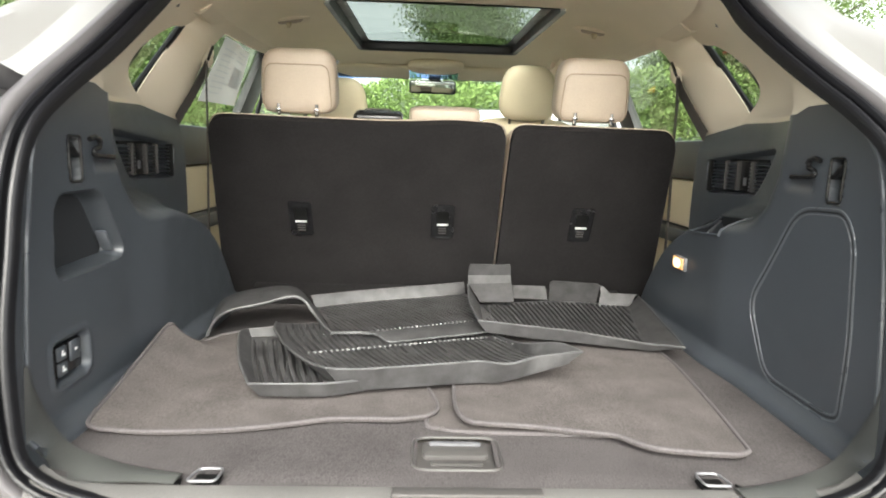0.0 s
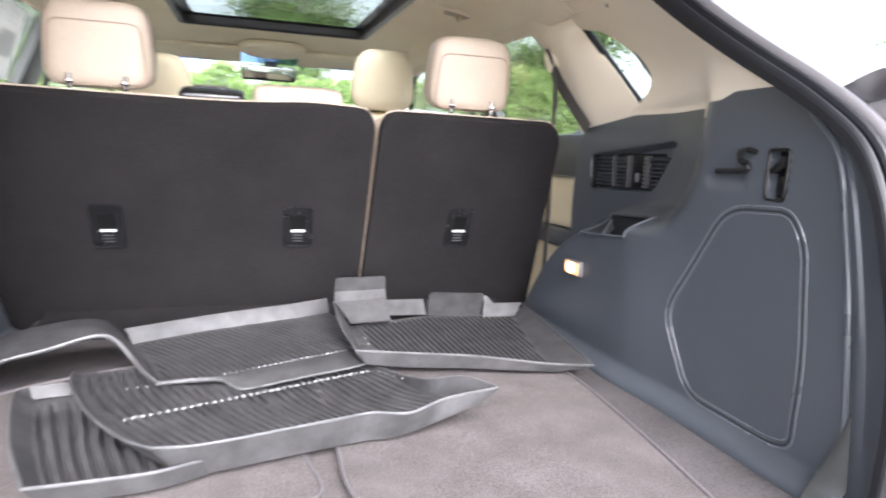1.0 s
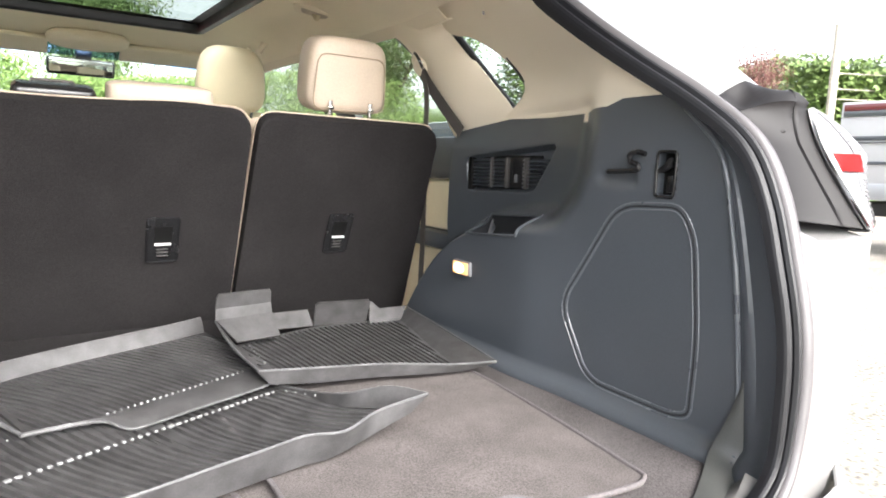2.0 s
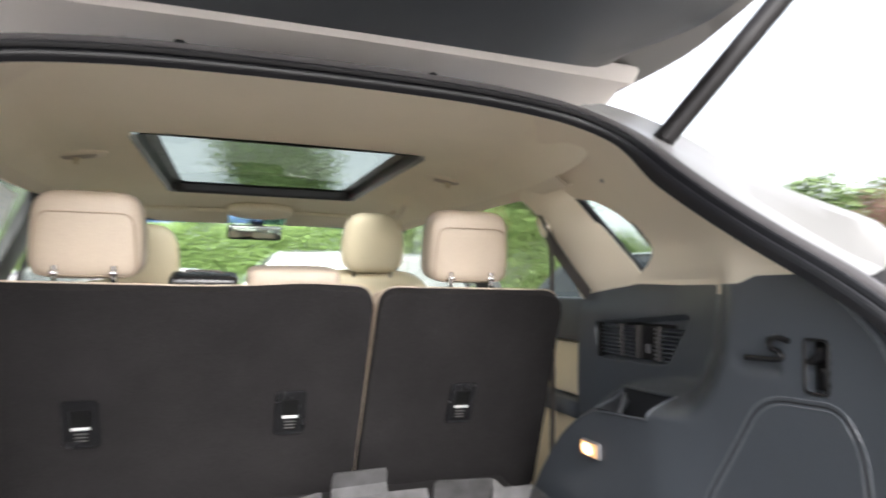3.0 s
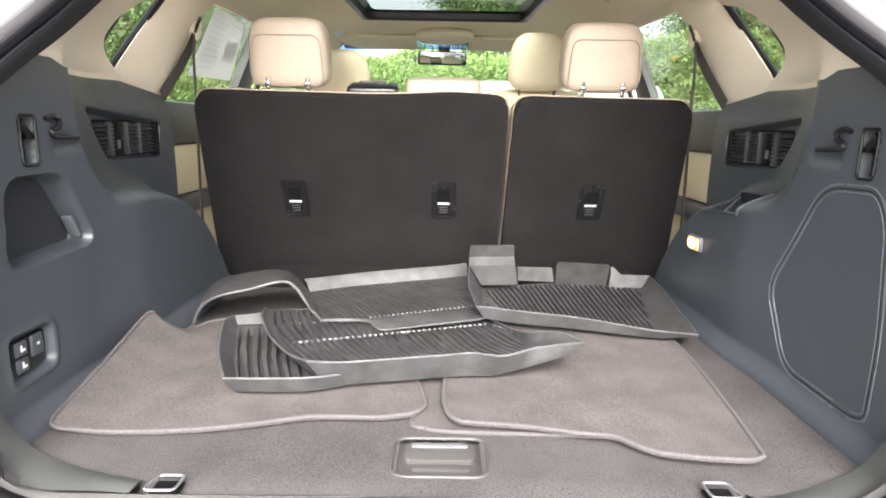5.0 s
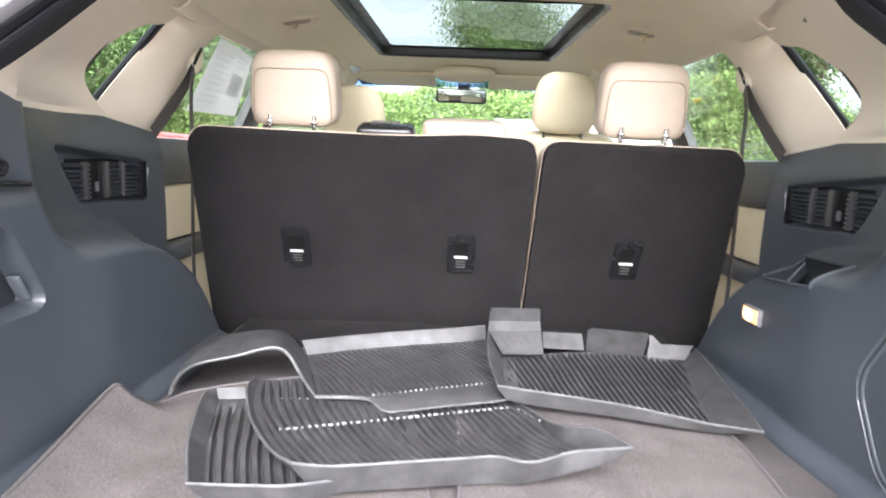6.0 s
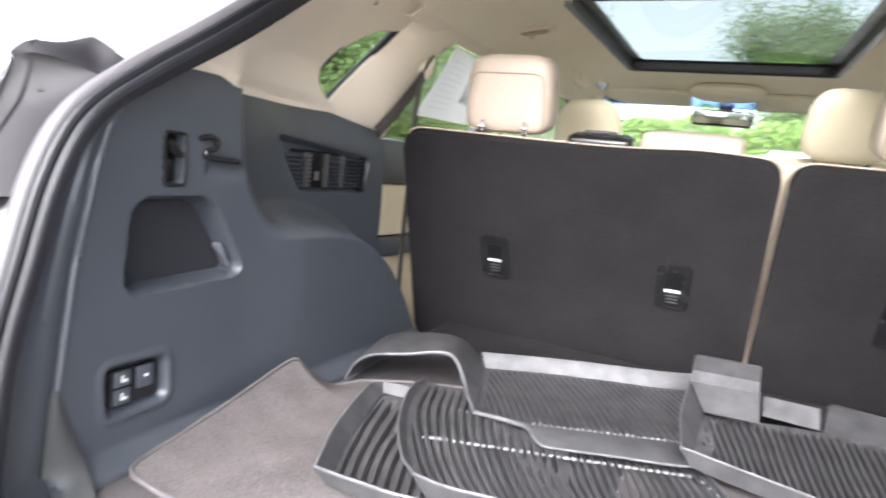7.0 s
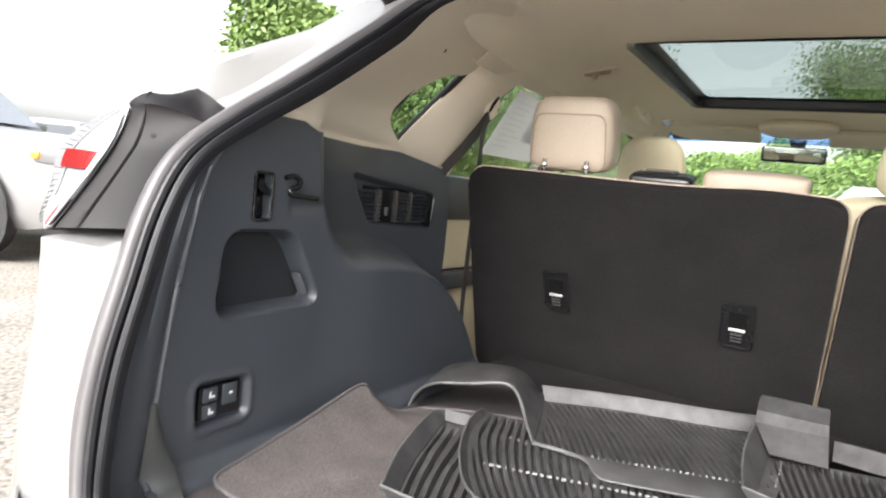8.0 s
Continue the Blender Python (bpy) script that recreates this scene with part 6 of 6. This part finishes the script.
def parked_car(label, at, heading, paint, length=4.7, height=1.75, size=1.0, cab_back=0.0):
    """A parked vehicle, nose along its own +y, built at the origin and set down."""
    car = thing("parked_car", label, "car", (0, 0, 0), "parked cars")
    L, W = length, 0.95
    bm = bmesh.new()
    rings = []
    hood = (1.02 if height > 1.6 else 0.86) + 0.10 * (cab_back > 0)
    tail = 1.08 if height > 1.6 else 0.92
    for y, w, z1, z0 in ((-L / 2, 0.78, tail - 0.08, 0.45), (-L / 2 + 0.06, 0.86, tail - 0.01, 0.34), (-L / 2 + 0.3, 0.93, tail, 0.28), (-0.6, 0.95, tail + 0.01, 0.26), (0.6, 0.95, tail, 0.26), (L / 2 - 1.3, 0.94, hood + 0.03, 0.26), (L / 2 - 0.4, 0.90, hood - 0.05, 0.30), (L / 2 - 0.06, 0.80, hood - 0.16, 0.36), (L / 2, 0.70, hood - 0.26, 0.44)):
        rings.append([Vector((x * w, y, z)) for x, z in ((-0.92, z0), (-1.0, z0 + 0.12), (-1.02, (z0 + z1) / 2), (-0.98, z1 - 0.06), (-0.90, z1), (-0.4, z1 + 0.02), (0.4, z1 + 0.02), (0.90, z1), (0.98, z1 - 0.06), (1.02, (z0 + z1) / 2), (1.0, z0 + 0.12), (0.92, z0))])
    loft(bm, rings)
    body = part("body", bm, paint, car)
    yb, yr0, yr1, yf = (-L / 2 + 0.12, -L / 2 + 0.42, 0.35, 1.15) if height > 1.6 else (-L / 2 + 0.35, -L / 2 + 1.15, 0.25, 1.15)
    yr1, yf = yr1 - cab_back, yf - cab_back
    zt = height

    def cab(y, k):
        w = 0.90 - 0.22 * k
        return [(-w, y), (w, y)]
    prof = [(yb, tail, 0.0), (yr0, zt - 0.04, 1.0), ((yr0 + yr1) / 2, zt, 1.0), (yr1, zt - 0.02, 1.0), (yf, hood + 0.02, 0.0)]
    bm = bmesh.new()
    rows = [[Vector((-(0.90 - 0.22 * k), y, z)), Vector((-(0.60 - 0.1 * k), y, z + 0.03 * k)), Vector((0, y, z + 0.045 * k)), Vector((0.60 - 0.1 * k, y, z + 0.03 * k)), Vector((0.90 - 0.22 * k, y, z))] for y, z, k in prof]
    grid(bm, rows)
    for sx in (-1, 1):
        vs = [bm.verts.new((sx * (0.90 - 0.22 * k), y, z)) for y, z, k in prof]
        bm.faces.new(vs)
    part("cabin", bm, paint, car, smooth=False)
    # glass, proud of the cabin
    def pane(name, pts):
        b = bmesh.new()
        b.faces.new([b.verts.new(p) for p in pts])
        part(name, thicken(b, 0.004), M_SKYGLASS if name == "windshield" else M_DARKGLASS, car, "car window glass", smooth=False)
    def side_pt(sx, y, z, base):
        k = (z - base) / (zt - base)
        return Vector((sx * (0.90 - 0.22 * k + 0.008), y, z))
    for sx in (-1, 1):
        z0, z1 = tail + 0.05, zt - 0.09
        cuts = [(yb + 0.34, yr0 + 0.16), ((yr0 + yr1) / 2 - 0.05, (yr0 + yr1) / 2 - 0.05), (yf - 0.30, yr1 + 0.03)]
        for (a0, a1), (b0, b1) in zip(cuts, cuts[1:]):
            pane("side_window", [side_pt(sx, a0 + 0.05, z0, tail), side_pt(sx, b0 - 0.05, z0, tail), side_pt(sx, b1 - 0.05, z1, tail), side_pt(sx, a1 + 0.05, z1, tail)])
    def end_pane(name, p, q, out):
        def at(x, t):
            w = 0.90 - 0.22 * (p[2] + (q[2] - p[2]) * t) - 0.10
            return Vector((x * w, p[0] + (q[0] - p[0]) * t + out, p[1] + (q[1] - p[1]) * t + 0.045))
        pane(name, [at(-1, 0.06), at(1, 0.06), at(1, 0.90), at(-1, 0.90)])
    end_pane("rear_window", prof[0], prof[1], -0.02)
    end_pane("windshield", prof[-1], prof[-2], 0.03)
    for sx in (-1, 1):
        for y in (-L / 2 + 0.85, L / 2 - 0.90):
            arch = bmesh.new()
            n = 20
            loft(arch, [[Vector((sx * (0.90 + h), y + math.cos(2 * math.pi * j / n) * r, 0.40 + math.sin(2 * math.pi * j / n) * r)) for j in range(n)] for r, h in ((0.47, 0.072), (0.47, 0.076))])
            part("wheel_arch", arch, M_TYRE, car)
            wheel(car, (sx * 0.885, y, 0.40), 0.40, sx)
        part("head_lamp", box(bmesh.new(), (sx * 0.76, L / 2 - 0.16, hood - 0.16), (0.26, 0.30, 0.15), 0.03), M_CLEARLENS, car, "clear head lamp")
        part("indicator", box(bmesh.new(), (sx * 0.885, L / 2 - 0.26, hood - 0.17), (0.05, 0.09, 0.06), 0.01), M_AMBER, car, "amber indicator")
        part("tail_light", box(bmesh.new(), (sx * 0.80, -L / 2 + 0.08, tail - 0.12), (0.18, 0.16, 0.24), 0.03), M_REDLENS, car, "red tail light")
        part("door_mirror", cushion(bmesh.new(), (sx * 1.06, yf - 0.35, tail + 0.14), (0.20, 0.12, 0.17), None, 3.0), paint, car)
        part("door_handle", box(bmesh.new(), (sx * 0.972, 0.05, tail - 0.14), (0.03, 0.16, 0.03), 0.01), paint, car)
    part("front_bumper", box(bmesh.new(), (0, L / 2 - 0.02, 0.48), (1.62, 0.16, 0.20), 0.05), M_SILVER, car, "chromed front bumper")
    part("grille", box(bmesh.new(), (0, L / 2 - 0.02, 0.72), (0.95, 0.06, 0.20), 0.02), M_GLOSSY, car)
    car.matrix_basis = pose(at[0], at[1], 0, 0, 0, heading) @ Matrix.Diagonal((size, size, size, 1))
    return car


parked_car("white pickup-style SUV with alloy wheels", (-9.50, 3.93), -74, M_WHITE, 5.0, 1.80, size=1.20, cab_back=0.75)
parked_car("white car parked behind the pickup-style SUV", (-12.6, 7.6), -80, M_WHITE, 4.6, 1.74)
parked_car("white SUV parked across the front", (0.8, 8.9), 90, M_WHITE, 4.7, 1.80)
parked_car("white wagon parked in the row ahead", (-2.4, 11.2), 86, M_WHITE, 4.6, 1.64)
parked_car("red car parked beyond the side window", (-3.8, 7.4), 100, M_RED, 4.4, 1.42)
parked_car("dark grey SUV parked beside the car", (4.6, 7.0), 12, M_DARKPAINT, 4.6, 1.74)
parked_car("white van parked beside the dark SUV", (7.6, 8.0), 10, M_WHITE, 4.9, 1.85)


def box_trailer():
    """A long pale box trailer standing beyond the next bay."""
    t = thing("box_trailer", "pale silver box trailer with a red band along its top", "trailer", (12.0, 2.0, 0))
    part("box", box(bmesh.new(), (12.0, 1.9, 1.65), (2.2, 7.0, 1.56), 0.03), M_PALEMETAL, t)
    for name, z, h, mat in (("red_band", 2.335, 0.10, M_MAROON), ("dark_band", 2.235, 0.09, M_DARKPAINT), ("rub_rail", 1.845, 0.07, M_DARKPAINT), ("rub_rail", 1.775, 0.02, M_DARKPAINT), ("rub_rail", 1.455, 0.05, M_DARKPAINT), ("skirt", 1.00, 0.26, M_SILVER)):
        part(name, box(bmesh.new(), (10.89, 1.9, z), (0.03, 6.9, h), 0.006), mat, t)
    part("axle_frame", box(bmesh.new(), (12.0, 1.9, 0.72), (1.8, 6.4, 0.22), 0.02), M_TYRE, t)
    for sx in (-1, 1):
        for y in (0.4, 1.3):
            wheel(t, (12.0 + 0.98 * sx, y, 0.42), 0.42, sx)


box_trailer()


def tree_mesh(seed, height, spread, leaves, mat):
    """Trunk with limbs, and a crown of many small leaf clumps."""
    rnd = random.Random(seed)
    tr = thing("tree", "leafy green broadleaf tree on the verge" if mat is M_LEAF else "dark red-leaved tree beyond the car park", "tree", (0, 0, 0), "trees")
    bm = bmesh.new()
    tips = []

    def limb(p, d, length, r, depth):
        pts = [p]
        for k in range(4):
            d = (d + Vector((rnd.uniform(-0.25, 0.25), rnd.uniform(-0.25, 0.25), rnd.uniform(-0.05, 0.15)))).normalized()
            pts.append(pts[-1] + d * length / 4)
        n = 6
        rings = []
        for k, q in enumerate(pts):
            rr = r * (1 - 0.18 * k)
            s = d.orthogonal().normalized()
            u = s.cross(d).normalized()
            rings.append([q + s * math.cos(2 * math.pi * j / n) * rr + u * math.sin(2 * math.pi * j / n) * rr for j in range(n)])
        loft(bm, rings)
        if depth == 0:
            tips.extend(pts[2:])
            return
        for k in range(4):
            a = rnd.uniform(0, 6.28)
            nd = (d * 0.5 + Vector((math.cos(a), math.sin(a), rnd.uniform(0.1, 0.7)))).normalized()
            limb(pts[rnd.choice((2, 3, 4))], nd, length * rnd.uniform(0.55, 0.8), r * 0.5, depth - 1)
        tips.append(pts[-1])
    limb(Vector((0, 0, 0)), Vector((0, 0, 1)), height * 0.45, height * 0.028, 2)
    part("trunk", bm, M_BARK, tr)
    verts, faces = [], []
    hi = max(t.z for t in tips)
    for k in range(leaves):
        t = rnd.choice(tips)
        c = t + Vector((rnd.gauss(0, spread), rnd.gauss(0, spread), rnd.gauss(0, spread * 0.7)))
        if c.z < height * 0.10:
            c.z = height * rnd.uniform(0.1, 0.5)
        a, b = Vector((rnd.gauss(0, 1), rnd.gauss(0, 1), rnd.gauss(0, 1))).normalized(), Vector((rnd.gauss(0, 1), rnd.gauss(0, 1), rnd.gauss(0, 1))).normalized()
        size = rnd.uniform(0.030, 0.062) * height / 7
        b = a.cross(b).normalized()
        i = len(verts)
        verts += [c - a * size, c + b * size * 0.55, c + a * size, c - b * size * 0.55]
        faces.append((i, i + 1, i + 2, i + 3))
    me = bpy.data.meshes.new("crown")
    me.from_pydata(verts, [], faces)
    me.materials.append(mat)
    crown = new("crown", me)
    crown.parent = tr
    return tr


kinds = [tree_mesh(k, h, sp, n, M_LEAF) for k, h, sp, n in ((1, 7.5, 0.60, 36000), (2, 6.0, 0.55, 32000), (3, 9.0, 0.70, 38000))]
red_tree = tree_mesh(9, 7.0, 0.6, 24000, M_LEAF_RED)
rnd = random.Random(5)
spots = []
for k in range(3, 17):
    spots.append((-15.5 + 0.5 * k + rnd.uniform(-1.0, 1.0), 11.5 + 1.1 * k + rnd.uniform(-0.6, 0.6), rnd.uniform(0.75, 1.1) * (0.45 if k < 7 else 1.0)))
for k in range(16):
    spots.append((-20 + 3.0 * k + rnd.uniform(-1, 1), 19 + rnd.uniform(-1.5, 3.0), rnd.uniform(0.36, 0.52)))
for k in range(8):
    spots.append((20 + 4.2 * k, 34 - 3.2 * k + rnd.uniform(-2, 2), rnd.uniform(0.75, 1.0)))
spots += [(9.0, 16.5, 0.75), (-9, 16.5, 0.9)]
first = True
used = set()
for k, (x, y, sc) in enumerate(spots):
    m = pose(x, y, -0.05, 0, 0, 67 * k) @ Matrix.Diagonal((sc, sc, sc * rnd.uniform(0.85, 1.05), 1))
    src = kinds[k % 3]
    if k % 3 not in used:
        used.add(k % 3)
        src.matrix_basis = m
    else:
        c = copy_thing(src, Matrix())
        c.matrix_basis = m
tall = copy_thing(kinds[0], Matrix())
tall.matrix_basis = pose(2.6, 27, 0, 0, 0, 40) @ Matrix.Diagonal((0.85, 0.85, 1.45, 1))
red_tree.matrix_basis = pose(22.6, 15.7, 0) @ Matrix.Diagonal((0.58, 0.58, 1.12, 1))
pole = thing("utility_pole", "pale weathered utility pole with wires", "utility pole", (24, 11.6, 0))
part("shaft", tube(bmesh.new(), [(24, 11.6, 0), (24, 11.6, 6.6)], 0.14, 10), M_POLE, pole)
for z in (4.0, 4.35, 4.9):
    part("wire", tube(bmesh.new(), [(24, 11.6, z), (34, 4.0, z - 0.35), (46, -5, z)], 0.02, 5), M_POLE, pole)


def hedge(label, line, depth, height, leaves, seed, mat, name="hedge", size=1.0):
    """A dense band of bushes: many small leaves over an uneven mass."""
    rnd = random.Random(seed)
    verts, faces = [], []
    pts = resample(line, 400)
    for k in range(leaves):
        i = rnd.randrange(len(pts))
        p = pts[i]
        h = height * (0.86 + 0.24 * noise.noise(Vector((p.x * 0.35, p.y * 0.35, seed))) + 0.14 * noise.noise(Vector((p.x * 1.3, p.y * 1.3, seed))))
        z = h * rnd.random() ** 0.45
        d = depth * (rnd.random() - 0.5) * (1.1 - 0.6 * z / h)
        c = p + Vector((rnd.gauss(0, 0.15), d, z))
        a = Vector((rnd.gauss(0, 1), rnd.gauss(0, 1), rnd.gauss(0, 1))).normalized()
        b = a.orthogonal().normalized()
        span = rnd.uniform(0.028, 0.06) * size
        i = len(verts)
        verts += [c - a * span, c + b * span * 0.6, c + a * span, c - b * span * 0.6]
        faces.append((i, i + 1, i + 2, i + 3))
    me = bpy.data.meshes.new(name)
    me.from_pydata(verts, [], faces)
    me.materials.append(mat)
    tagged(new(name, me), label, "hedge" if name == "hedge" else "trees", kind="stuff")


hedge("bright green overgrown hedge beyond the parked cars", [(-22, 17, 0), (-8, 16, 0), (0, 16.5, 0), (9, 16, 0)], 3.0, 3.6, 140000, 4, M_HEDGE)
hedge("green bushes beside the car park", [(-12.5, 13, 0), (-10.5, 15, 0), (-8.5, 17, 0)], 3.0, 3.6, 34000, 8, M_HEDGE)
hedge("belt of light green trees beyond the car park", [(24, 30, 0), (32, 22, 0), (40, 12, 0), (44, 2, 0)], 5.0, 8.2, 60000, 15, M_LEAF, "tree_belt", 3.2)
hedge("light green trees beside the red tree", [(24.6, 13.2, 0), (25.6, 10.5, 0), (26.2, 7.0, 0), (26.4, 3.0, 0)], 3.0, 6.0, 30000, 33, M_HEDGE, "tree_belt", 2.4)
hedge("row of light green trees beside the car park", [(-19.0, 16.6, 0), (-16.5, 19.5, 0), (-13.5, 22.0, 0), (-10.5, 24.0, 0)], 3.5, 8.0, 45000, 21, M_HEDGE, "tree_belt", 2.6)
